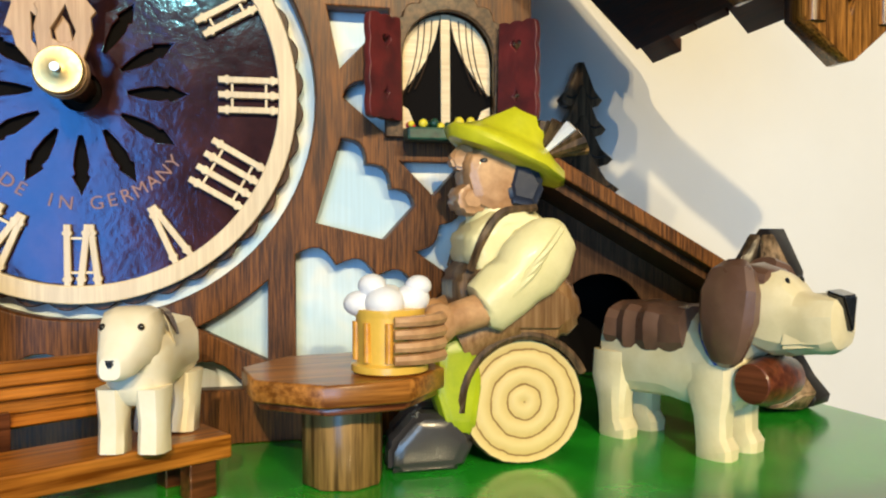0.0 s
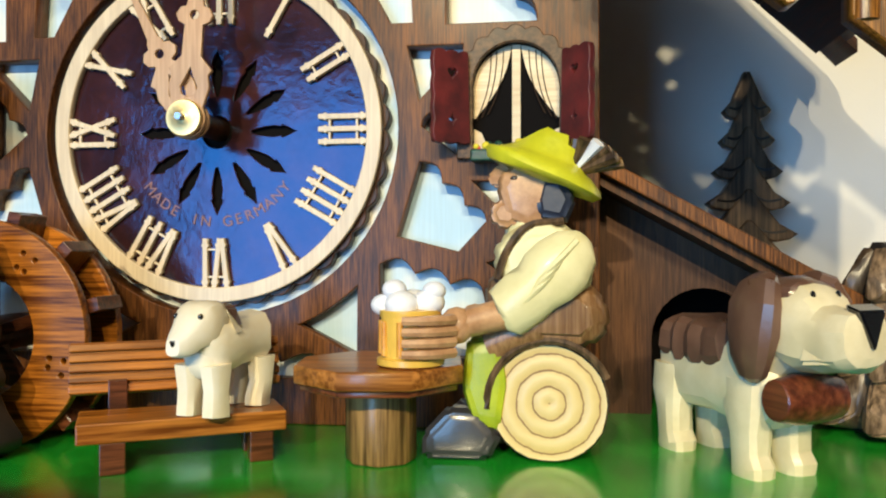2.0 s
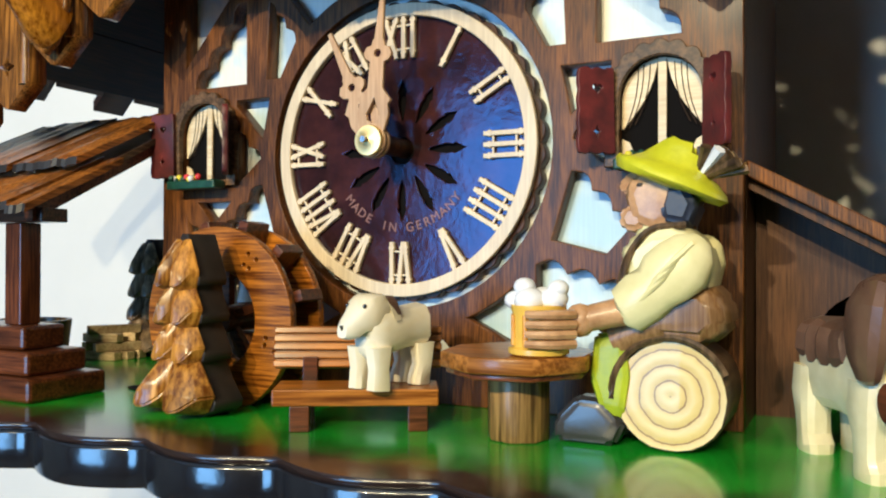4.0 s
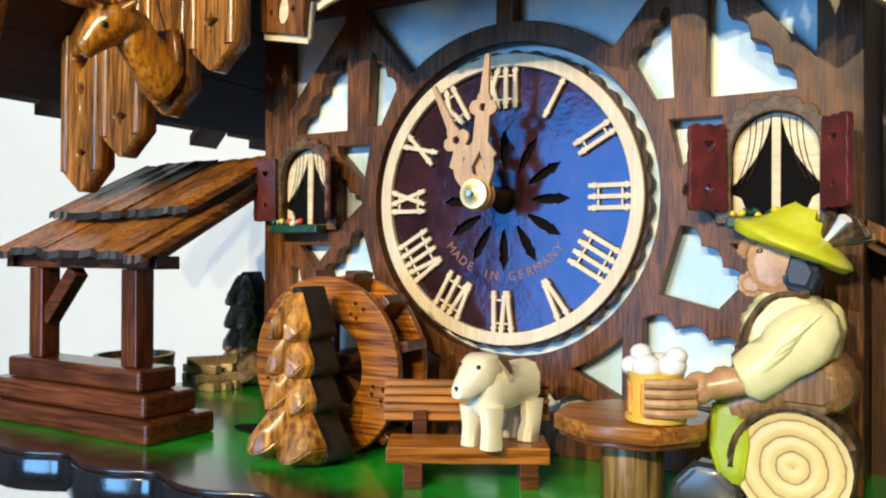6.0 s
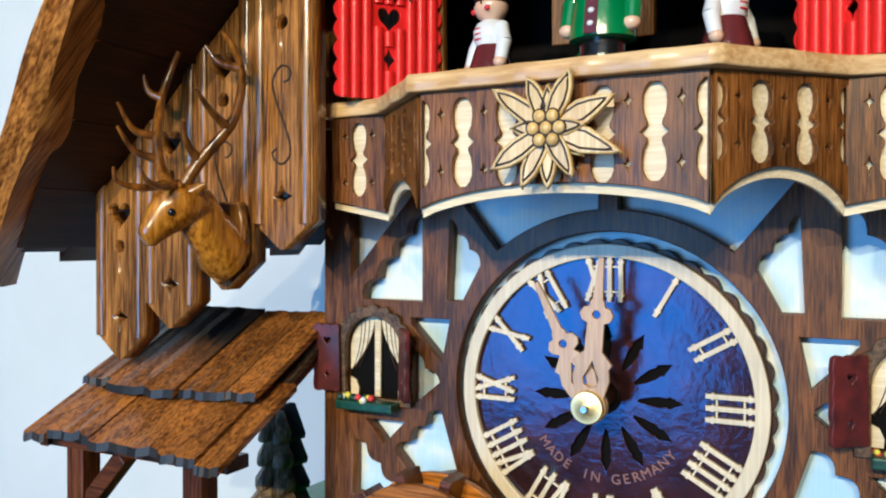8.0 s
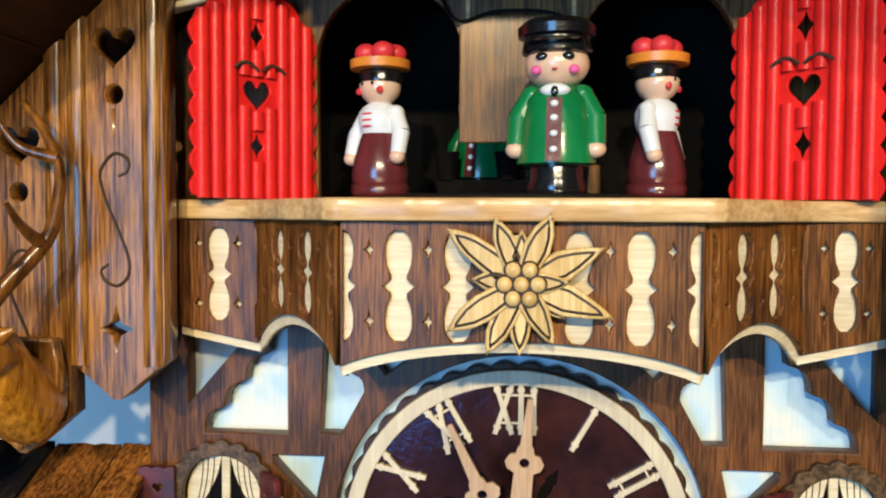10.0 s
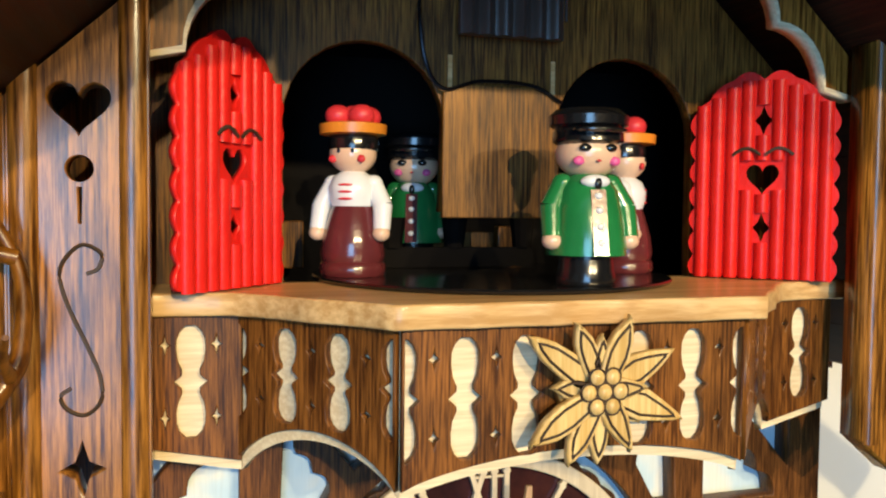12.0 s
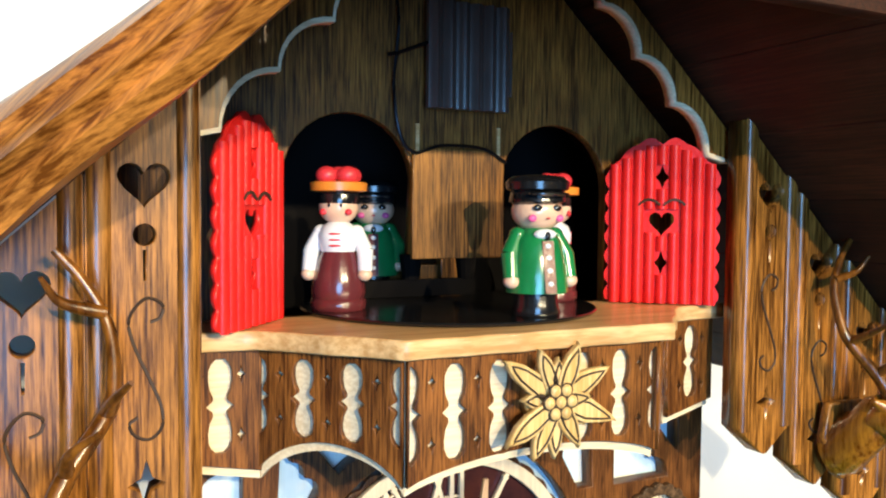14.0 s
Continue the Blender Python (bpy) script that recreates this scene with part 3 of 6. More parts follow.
def lattice_holes():
    """Openings in the right half of the timber lattice."""
    holes = []
    holes.append([(0.1356, 0.226), (0.1356, 0.173), (0.0950, 0.2193), (0.0950, 0.226)])
    holes.append([(0.0935, 0.2054), *wavy((0.0935, 0.1614), (0.1285, 0.1614), 1, 0.0, 1), *wavy((0.1285, 0.1614), (0.0935, 0.2054), 4, -0.0032)])
    holes.append([(0.0802, 0.1625), (0.0715, 0.1625), (0.0620, 0.1800), *wavy((0.0620, 0.1800), (0.0802, 0.2026), 3, 0.0022)])
    a = math.degrees(math.atan2(0.205 - CZ, 0.0045))
    b = math.degrees(math.atan2(0.1875 - CZ, 0.0535))
    holes.append([(0.0045, 0.226), *ring_arc(a, b), (0.0790, 0.2193), (0.0830, 0.226)])
    holes.append([(0.0782, 0.1533), (0.1000, 0.1533), (0.1000, 0.1500), (0.0826, 0.1320)])
    holes.append([(0.1005, 0.1370), *wavy((0.1005, 0.1370), (0.0833, 0.1195), 2, -0.0028), (0.1005, 0.1080)])
    holes.append([(0.0740, 0.0788), (0.0830, 0.1080), *wavy((0.0830, 0.1080), (0.1092, 0.0820), 3, 0.0034), (0.0980, 0.0728)])
    holes.append([(0.1035, 0.1003), (0.1270, 0.1003), (0.1156, 0.0880)])
    holes.append([(0.1347, 0.0600), (0.1222, 0.0594), (0.1090, 0.0686), *wavy((0.1090, 0.0686), (0.1347, 0.0960), 3, -0.0030)])
    holes.append([(0.0672, 0.0315), (0.0672, 0.0680), *wavy((0.0672, 0.0680), (0.1090, 0.0560), 3, 0.0042), (0.1130, 0.0315)])
    holes.append([(0.0577, 0.0315), (0.0335, 0.0439), *ring_arc(-66, -47, 0.0850, 6)])
    holes.append([(0.0030, 0.0222), (0.0030, 0.0330), *wavy((0.0030, 0.0330), (0.0500, 0.0240), 2, 0.0060), (0.0520, 0.0222)])
    return holes


def window_hole(cx):
    return [(cx - 0.0175, 0.1105), (cx + 0.0175, 0.1105), *arc(cx, 0.1365, 0.0175, 0, 180, 12)]


def clock_house():
    house = thing("clock_house", "half-timbered chalet clock house with painted sky panels", "clock house")
    loops = [[(-0.152, GZ), (0.152, GZ), (0.152, 0.2495), (-0.152, 0.2495)], circle(0, CZ, 0.0745, 72)]
    for h in lattice_holes():
        loops += [h, mirror(h)]
    loops += [window_hole(0.1205), window_hole(-0.1205)]
    part("timber_lattice", board(loops, 0.0, 0.0090, 0.0005), M_LATTICE, house, "brown sawn timber lattice with wavy cut edges")
    sky = [[(-0.149, GZ), (0.149, GZ), (0.149, 0.2495), (-0.149, 0.2495)], window_hole(0.1205), window_hole(-0.1205)]
    part("sky_panel", board(sky, 0.0094, 0.0115), M_SKY, house, "pale blue panel with airbrushed white clouds")
    for s in (-1, 1):
        bm = bmesh.new()
        box(bm, min(s * 0.146, s * 0.152), max(s * 0.146, s * 0.152), 0.0092, 0.145, GZ, 0.30)
        part("side_wall", bm, M_HOUSE, house, "dark brown side wall")
    bm = bmesh.new()
    box(bm, -0.146, 0.146, 0.14, 0.145, GZ, 0.36)
    part("back_board", bm, M_HOUSE, house)
    # black sheet in place of the shade inside the house
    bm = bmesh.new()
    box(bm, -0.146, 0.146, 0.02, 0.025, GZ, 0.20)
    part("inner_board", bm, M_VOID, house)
    return house


clock_house()


# ---- windows with shutters ----
def house_window(cx, name):
    w = thing(name, "small arched window with cream curtains and open maroon shutters", "window", (cx, 0, 0), kind="structure")
    outer = [(-0.0225, 0.1085), (0.0225, 0.1085), (0.0225, 0.1365)]
    steps = 9
    for i in range(steps * 4):
        a = math.pi * i / (steps * 4)
        r = 0.0212 + 0.0018 * abs(math.sin(a * steps))
        outer.append((r * math.cos(a), 0.1365 + r * math.sin(a)))
    outer.append((-0.0225, 0.1365))
    inner = [(-0.0165, 0.1115), (0.0165, 0.1115), *arc(0, 0.1365, 0.0165, 0, 180, 14)]
    part("window_frame", board([outer, inner], -0.0035, -0.0002, 0.0004), M_LOG, w, "grey-brown arched frame with a scalloped edge")
    # the recess's darkness is a black sheet behind the curtains
    part("pane", board([[(-0.0172, 0.1108), (0.0172, 0.1108), *arc(0, 0.1365, 0.0172, 0, 180, 14)]], 0.0045, 0.0052), M_VOID, w, "black sheet in place of the dark window recess")
    part("mullion", board([[(-0.0016, 0.1115), (0.0016, 0.1115), (0.0016, 0.1528), (-0.0016, 0.1528)]], 0.0022, 0.0042), M_CREAM, w, "cream middle bar")
    for s in (-1, 1):
        # draped above, gathered to the side below
        c = [(s * 0.0018, 0.1526), *[(s * (0.0022 + 0.0138 * u ** 1.9), 0.1526 - 0.028 * u) for u in (0.15, 0.3, 0.45, 0.6, 0.75, 0.9, 1.0)],
             (s * 0.0165, 0.1246), (s * 0.0165, 0.1365), *[(s * x, z) for x, z in arc(0, 0.1365, 0.0163, 8, 80, 8)]]
        cur = part("curtain", board([c if s > 0 else c[::-1]], 0.0026, 0.0042), M_CREAM, w, "cream draped curtain")
        for k in (0.35, 0.65, 0.9):
            line = [(s * (0.0018 + 0.0145 * (k * 0.55 + 0.45 * u ** 1.7) * (0.35 + 0.65 * u) + 0.006 * k * (1 - u)), 0.0024, 0.1520 - 0.0245 * u - 0.004 * k * u) for u in (0.05, 0.25, 0.45, 0.65, 0.85, 1.0)]
            part("fold", tube(line, 0.00022, 4), M_BURN, cur)
        part("curtain_tail", board([[(s * x, z) for x, z in ((0.0165, 0.1115), (0.0120, 0.1115), (0.0118, 0.1150), (0.0135, 0.1190), (0.0165, 0.1205))]], 0.0026, 0.0042), M_CREAM, w, "cream curtain end")
        turn = (38 if cx > 0 else 3) if s < 0 else 50
        rot = Matrix.Translation((s * 0.0175, -0.0045, 0)) @ Matrix.Rotation(radians(-s * turn), 4, "Z")
        left, right = 0.0004, 0.0160
        edge = [*wavy((left, 0.1140), (right, 0.1140), 3, -0.0006), *wavy((right, 0.1140), (right, 0.1478), 4, -0.0006), *wavy((right, 0.1478), (left, 0.1478), 3, -0.0008)]
        edge = [(s * x, z) for x, z in edge]
        cuts = [[(s * 0.0082 + (x - 0) , z) for x, z in heart(0, 0.1400, 0.0021)], diamond(s * 0.0082, 0.1225, 0.0016, 0.0026)]
        bm = board([edge, *cuts], -0.0014, 0.0014, 0.0003)
        bmesh.ops.transform(bm, matrix=rot, verts=bm.verts)
        part("shutter", bm, M_MAROON, w, "maroon stained shutter with a heart cut-out")
    box_ = bmesh.new()
    box(box_, -0.0165, 0.0165, -0.0125, -0.0036, 0.1065, 0.1110)
    fb = part("flower_box", box_, M_FLOWERBOX, w, "dark green flower box", bevel=0.0008)
    rng = random.Random(int(cx * 1000) + 7)
    for i in range(15):
        bm = bmesh.new()
        ball(bm, (rng.uniform(-0.0155, 0.0060), rng.uniform(-0.012, -0.006), 0.1112 + rng.uniform(0, 0.0020)), rng.uniform(0.0011, 0.0018), 8)
        part("blossom", bm, (M_YELLOW, M_PETALRED, M_FLOWERBOX, M_FLOWERBOX, M_WHITE, M_YELLOW, M_FLOWERBOX)[i % 7], fb, smooth=True)


house_window(0.1205, "window_1")
house_window(-0.1205, "window_2")


# ---- the dial ----
def numeral(h, parent):
    text = ["XII", "I", "II", "III", "IIII", "V", "VI", "VII", "VIII", "IX", "X", "XI"][h % 12]
    bm = bmesh.new()
    r0, r1, wd = 0.0432, 0.0638, 0.0021
    widths = {"I": 0.0050, "V": 0.0082, "X": 0.0088}
    total = sum(widths[c] for c in text)
    x = -total / 2
    bars = []
    for c in text:
        w = widths[c]
        m = x + w / 2
        if c == "I":
            bars.append((m, r0, m, r1))
        elif c == "V":
            bars += [(m - 0.0028, r1, m - 0.0004, r0), (m + 0.0028, r1, m + 0.0004, r0)]
        else:
            bars += [(m - 0.0034, r0, m + 0.0034, r1), (m + 0.0034, r0, m - 0.0034, r1)]
        x += w
    for k, (ax, ay, bx, by) in enumerate(bars):
        d = Vector((bx - ax, by - ay))
        side = Vector((-d.y, d.x)).normalized() * wd / 2
        a, b = Vector((ax, ay)), Vector((bx, by))
        loop = []
        for s in (1, -1):
            ks = [0, 0.10, 0.12, 0.16, 0.18, 0.82, 0.84, 0.88, 0.90, 1.0]
            ks = ks if s == 1 else ks[::-1]
            for u in ks:
                wide = 1.45 if 0.115 < u < 0.165 or 0.835 < u < 0.885 else 1.0
                loop.append(tuple(a + d * u + side * s * wide))
        join(bm, board([loop], -0.0058 - 0.0001 * (k % 2), -0.0031, 0.0003))
    if len(text) > 1:
        for r in (r0 + 0.0045, r1 - 0.0050):
            join(bm, board([[(-total / 2 + 0.002, r - 0.0004), (total / 2 - 0.002, r - 0.0004), (total / 2 - 0.002, r + 0.0004), (-total / 2 + 0.002, r + 0.0004)]], -0.0050, -0.0032))
    bmesh.ops.transform(bm, matrix=Matrix.Translation((0, 0, CZ)) @ Matrix.Rotation(radians(30 * h), 4, "Y"), verts=bm.verts)
    part("numeral", bm, M_IVORY, parent, "bone-coloured Roman numeral")


def clock_dial():
    d = thing("clock_dial", "round dark lacquered dial with bone-coloured Roman numerals", "clock dial", (-0.0010, 0.0052, 0))
    loops = [circle(0, CZ, 0.0665, 96), circle(0, CZ, 0.0065, 24)]
    for i in range(12):
        a = 2 * math.pi * (i + 0.0) / 12
        leaf = []
        for u, w in ((0.0145, 0.0005), (0.019, 0.0016), (0.0240, 0.0023), (0.0270, 0.0017), (0.0277, 0.0026), (0.0335, 0.0)):
            leaf.append((u, w))
        leaf = leaf + [(u, -w) for u, w in reversed(leaf[:-1])]
        loops.append([(u * math.cos(a) - w * math.sin(a), CZ + u * math.sin(a) + w * math.cos(a)) for u, w in leaf])
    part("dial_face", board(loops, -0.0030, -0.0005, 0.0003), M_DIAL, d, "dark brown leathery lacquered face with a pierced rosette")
    part("dial_backing", board([circle(0, CZ, 0.0660, 48)], -0.0004, 0.0008), M_VOID, d)
    part("scalloped_ring", board([circle(0, CZ, 0.0694, 288, 0.0022, 40), circle(0, CZ, 0.0662, 96)], -0.0024, 0.0050, 0.0004), M_HOUSE, d, "dark scalloped wooden ring")
    part("chapter_ring", board([circle(0, CZ, 0.0690, 120), circle(0, CZ, 0.0630, 120)], -0.0066, -0.0031, 0.0005), M_IVORY, d, "bone-coloured wooden ring")
    for h in range(12):
        numeral(h, d)
    bm = bmesh.new()
    for sx, text in enumerate("MADE IN GERMANY"):
        if text == " ":
            continue
        data = bpy.data.curves.new("letter", "FONT")
        data.body, data.size, data.align_x, data.extrude = text, 0.0062, "CENTER", 0.00015
        g = from_curve(data)
        a = radians(-90 + (sx - 7) * 7.4)
        m = Matrix.Translation((0.0385 * math.cos(a), -0.0032, CZ + 0.0385 * math.sin(a))) @ Matrix.Rotation(-(a + math.pi / 2), 4, "Y") @ Matrix.Rotation(radians(90), 4, "X")
        join(bm, g, m)
    part("lettering", bm, M_LETTER, d, "copper lettering that reads MADE IN GERMANY")
    # arbor and pointers
    bm = bmesh.new()
    rod(bm, (0, 0.0, HZ), (0, -0.0290, HZ), 0.0046, seg=20)
    part("arbor", bm, M_HOUSE, d, smooth=True)
    for name, tip, angle, y in (("hour_pointer", 0.0566, -25.5, -0.0282), ("minute_pointer", 0.0625, 5, -0.0312)):
        o = [(0.0075 * math.sin(radians(a)), 0.0075 * math.cos(radians(a))) for a in range(150, 330, 12)]
        right = [(0.0062, 0.0045), (0.0080, 0.012), (0.0072, 0.0165), (0.0085, 0.0185), (0.0066, 0.0205), (0.0038, 0.0235), (0.0036, 0.0262), (0.0062, 0.0275),
                 (0.0072, 0.0300), (0.0056, 0.0328), (0.0034, 0.0333), (0.0030, 0.0355), (0.0022, 0.0365), (0.0010, tip)]
        lift = 0.0088 if name == "minute_pointer" else -0.0020
        right = [(x, z + lift if 0.0236 < z < 0.04 else z) for x, z in right]
        base = [(0.0075 * math.sin(radians(a)), 0.0075 * math.cos(radians(a))) for a in range(60, 301, 12)]
        loop = [(-x, z) for x, z in right][::-1]
        loop = base + [(-x, z) for x, z in right] + right[::-1]
        drop = [(0, 0.0195), (0.0016, 0.0155), (0.0034, 0.0120), (0.0028, 0.0092), (0, 0.0080), (-0.0028, 0.0092), (-0.0034, 0.0120), (-0.0016, 0.0155)]
        bm = board([loop, drop, circle(0, 0.0300 + lift, 0.0018, 12)], y, y + 0.0022, 0.0003)
        bmesh.ops.transform(bm, matrix=Matrix.Translation((0, 0, HZ)) @ Matrix.Rotation(radians(angle), 4, "Y"), verts=bm.verts)
        part(name, bm, M_HANDS, d, "pale beech fretwork pointer")
    bm = bmesh.new()
    prof = [(0.0, -0.0005), (0.0068, 0.0), (0.0071, 0.0012), (0.0066, 0.0022), (0.0032, 0.0024), (0.0024, 0.0030), (0.0, 0.0034)]
    lathe(bm, [(max(r, 1e-5), z) for r, z in prof], seg=28)
    bmesh.ops.transform(bm, matrix=Matrix.Translation((0, -0.0314, HZ)) @ Matrix.Rotation(radians(90), 4, "X"), verts=bm.verts)
    nut = part("hub_nut", bm, M_BRASS, d, "polished brass nut", smooth=True)
    bm = bmesh.new()
    rod(bm, (0, -0.0340, HZ), (0, -0.0380, HZ), 0.0013, seg=12)
    part("pin", bm, M_STEEL, nut, smooth=True)


clock_dial()


# ---- the roof ----


def roof_low(x):
    """Height of the barge boards' lower edge at the distance x from the ridge."""
    return 0.1876 + 0.936 * (0.28 - abs(x))


def roof_high(x):
    return 0.2355 + 0.84 * (0.28 - abs(x))


def roof_front(x):
    """The verge juts out further towards the ridge."""
    return -0.089 - 0.36 * (0.28 - abs(x))


def roof_under(x):
    return roof_low(x) + 0.005


def roof():
    r = thing("clock_roof", "dark red-brown pitched wooden roof with carved barge boards", "roof")
    for s in (-1, 1):
        rng = random.Random(5 + s)
        cuts = 9
        for i in range(cuts):
            # boards that run from front to back, side by side down the slope
            x0, x1 = 0.286 * i / cuts, 0.286 * (i + 1) / cuts - 0.0006
            low = [(s * x0, roof_front(x0) + 0.006, roof_under(x0)), (s * x1, roof_front(x1) + 0.006, roof_under(x1)), (s * x1, 0.185, roof_under(x1)), (s * x0, 0.185, roof_under(x0))]
            part("roof_board", slab(low, [(x, y, z + 0.009) for x, y, z in low]), M_ROOF, r, "dark red roof board")
        y = -0.076
        while y < 0.17:
            w = rng.uniform(0.024, 0.040)
            e = 0.290 + rng.choice((0.0, 0.006, 0.010))
            sec = [(0.235, roof_under(0.235) + 0.0095), (e, roof_under(e) + 0.002), (e, roof_under(e) + 0.009), (0.235, roof_under(0.235) + 0.0155)]
            part("shingle", board([[(s * x, z) for x, z in sec]], y, y + w - 0.001), M_ROOF, r)
            y += w
        # barge board, carved lengthwise like a split log
        bm = bmesh.new()
        rows_ = []
        n = 48
        prof = [(-1.0, 0.000), (-0.92, -0.010), (-0.46, -0.0135), (-0.28, -0.0105), (0.10, -0.0145), (0.39, -0.0110), (0.67, -0.0120), (0.92, -0.006), (1.0, 0.004), (-0.92, 0.008)]
        for i in range(n + 1):
            u = i / n
            x = 0.318 * (1 - u)
            mid, half = (roof_low(x) + roof_high(x)) / 2, (roof_high(x) - roof_low(x)) / 2 * 0.56
            ripple = 0.0010 * math.sin(19 * u + s) + 0.0008 * math.sin(43 * u)
            ring = []
            for k, (h, d) in enumerate(prof):
                hh = h * half + ripple * (1 if k in (0, 1, 8) else 0.5) * (0.7 + 0.3 * math.sin(k * 2.1 + 9 * u))
                dd = d + 0.0010 * math.sin(23 * u + k * 1.7)
                ring.append(bm.verts.new((s * max(0.0, x + hh * 0.66), roof_front(x) + 0.002 + dd, mid + hh * 0.75)))
            rows_.append(ring)
        for a, b in zip(rows_, rows_[1:]):
            for k in range(len(prof)):
                j = (k + 1) % len(prof)
                bm.faces.new((a[k], a[j], b[j], b[k]))
        bm.faces.new(rows_[0])
        bm.faces.new(rows_[-1])
        if s == 1:
            # panel out of view, added between the slopes to shade the stage wall
            xs = [-0.084 + 0.168 * i / 12 for i in range(13)]
            panel = [(-0.083, 0.364), (0.083, 0.364)] + [(x, roof_under(abs(x)) - 0.001) for x in reversed(xs)]
            part("gable_panel", board([panel], -0.152, -0.144), M_ROOF, r, "unseen dark panel added to shade the stage wall")
        part("barge_board", bm, M_BARGE[s], r, "carved orange-brown barge board", smooth=True)


roof()


# ---- gable boards with pierced hearts ----
PLANKS = [(0.1365, 0.1875, 0.212, 0.308), (0.1710, 0.1680, 0.191, 0.275), (0.2058, 0.1480, 0.170, 0.240), (0.2405, 0.1300, 0.152, 0.205)]


def scroll(cx, cz):
    """An S-shaped scroll with a curl at each end."""
    pts = [(0.0015, 0.0150), (0.0045, 0.0165), (0.0050, 0.0205), (0.0, 0.0225), (-0.0048, 0.0165), (-0.0035, 0.0080), (0.0015, -0.0040), (0.0045, -0.0120), (0.0048, -0.0185), (0.0010, -0.0222), (-0.0035, -0.0205), (-0.0050, -0.0170), (-0.0025, -0.0150)]
    return smooth_path([(cx + x, -0.0562, cz + z) for x, z in pts], 5)


def gable_boards():
    for s in (-1, 1):
        g = thing("gable_cladding", "glossy brown pointed boards pierced with hearts and diamonds", "gable cladding", group="gable cladding")
        for k, (cx, tip, dz, hz) in enumerate(PLANKS):
            w = 0.0171
            x0, x1 = cx - w, cx + w
            loop = [(x0, tip + 0.0135), (cx - 0.001, tip), (cx + 0.001, tip), (x1, tip + 0.0135), (x1, roof_under(x1) - 0.001), (x0, roof_under(x0) - 0.001)]
            holes = [diamond(cx, dz, 0.0062, 0.0085), heart(cx, hz, 0.0080), circle(cx, hz - 0.0165, 0.0036, 20)]
            holes.append([(cx - 0.0007, hz - 0.0212), (cx + 0.0007, hz - 0.0212), (cx + 0.0005, hz - 0.031), (cx - 0.0005, hz - 0.031)])
            loops = [[(s * x, z) for x, z in l] for l in (loop, *holes)]
            b = part("board", board(loops, -0.0560, -0.0455), M_PLANK, g, "glossy brown board with a heart, a dot and a diamond cut out")
            # moulded ribs along both sides
            for off in (-0.0132, 0.0132):
                xx = cx + off
                z0 = tip + 0.0135 * abs(off) / w + 0.0015
                z1 = roof_under(xx) + 0.003
                rib = bmesh.new()
                verts = []
                for z in (z0, z1):
                    verts.append([rib.verts.new((s * (xx + 0.0036 * math.cos(radians(a))), -0.0558 - 0.0020 * math.sin(radians(a)), z)) for a in range(0, 181, 30)])
                for i in range(6):
                    rib.faces.new((verts[0][i], verts[0][i + 1], verts[1][i + 1], verts[1][i]))
                rib.faces.new(verts[0])
                rib.faces.new(verts[1])
                part("rib", rib, M_PLANK, b, smooth=True)
            if k < 2:
                line = [(s * cx + (x - cx), y, z) for x, y, z in scroll(cx, hz - 0.059)]
                part("scroll", tube(line, 0.00055, 5), M_BURN, b, "burnt scroll line")


gable_boards()


def gable_trim():
    t = thing("gable_trim", "scalloped dark wooden gable trim with a cream edge", "trim")
    cusps = [(0.124, 0.3245), (0.111, 0.3275), (0.0905, 0.3495), (0.0705, 0.3690), (0.0500, 0.3890), (0.0280, 0.4060), (0.0, 0.4120)]
    edge = []
    for i, (a, b) in enumerate(zip(cusps, cusps[1:])):
        if i == 0:
            edge.append(a)
            continue
        for k in range(8):
            f = math.pi / 2 * k / 8
            edge.append((a[0] + (b[0] - a[0]) * (1 - math.cos(f)), a[1] + (b[1] - a[1]) * math.sin(f)))
    edge.append(cusps[-1])
    for s in (-1, 1):
        loop = edge + [(0.0, roof_under(0) - 0.002), (0.124, roof_under(0.124) - 0.002)]
        part("trim_board", board([[(s * x, z) for x, z in loop]], -0.0420, -0.0365), M_PLANK, t, "dark brown scalloped board")
        inner = [(x - 0.0008, z - 0.0016) for x, z in edge]
        strip = edge + inner[::-1]
        part("trim_edge", board([[(s * x, z) for x, z in strip]], -0.0425, -0.0360), M_CREAM, t, "cream edge strip")


gable_trim()


# ---- the stage behind the balcony ----
FZ = 0.2565  # balcony floor


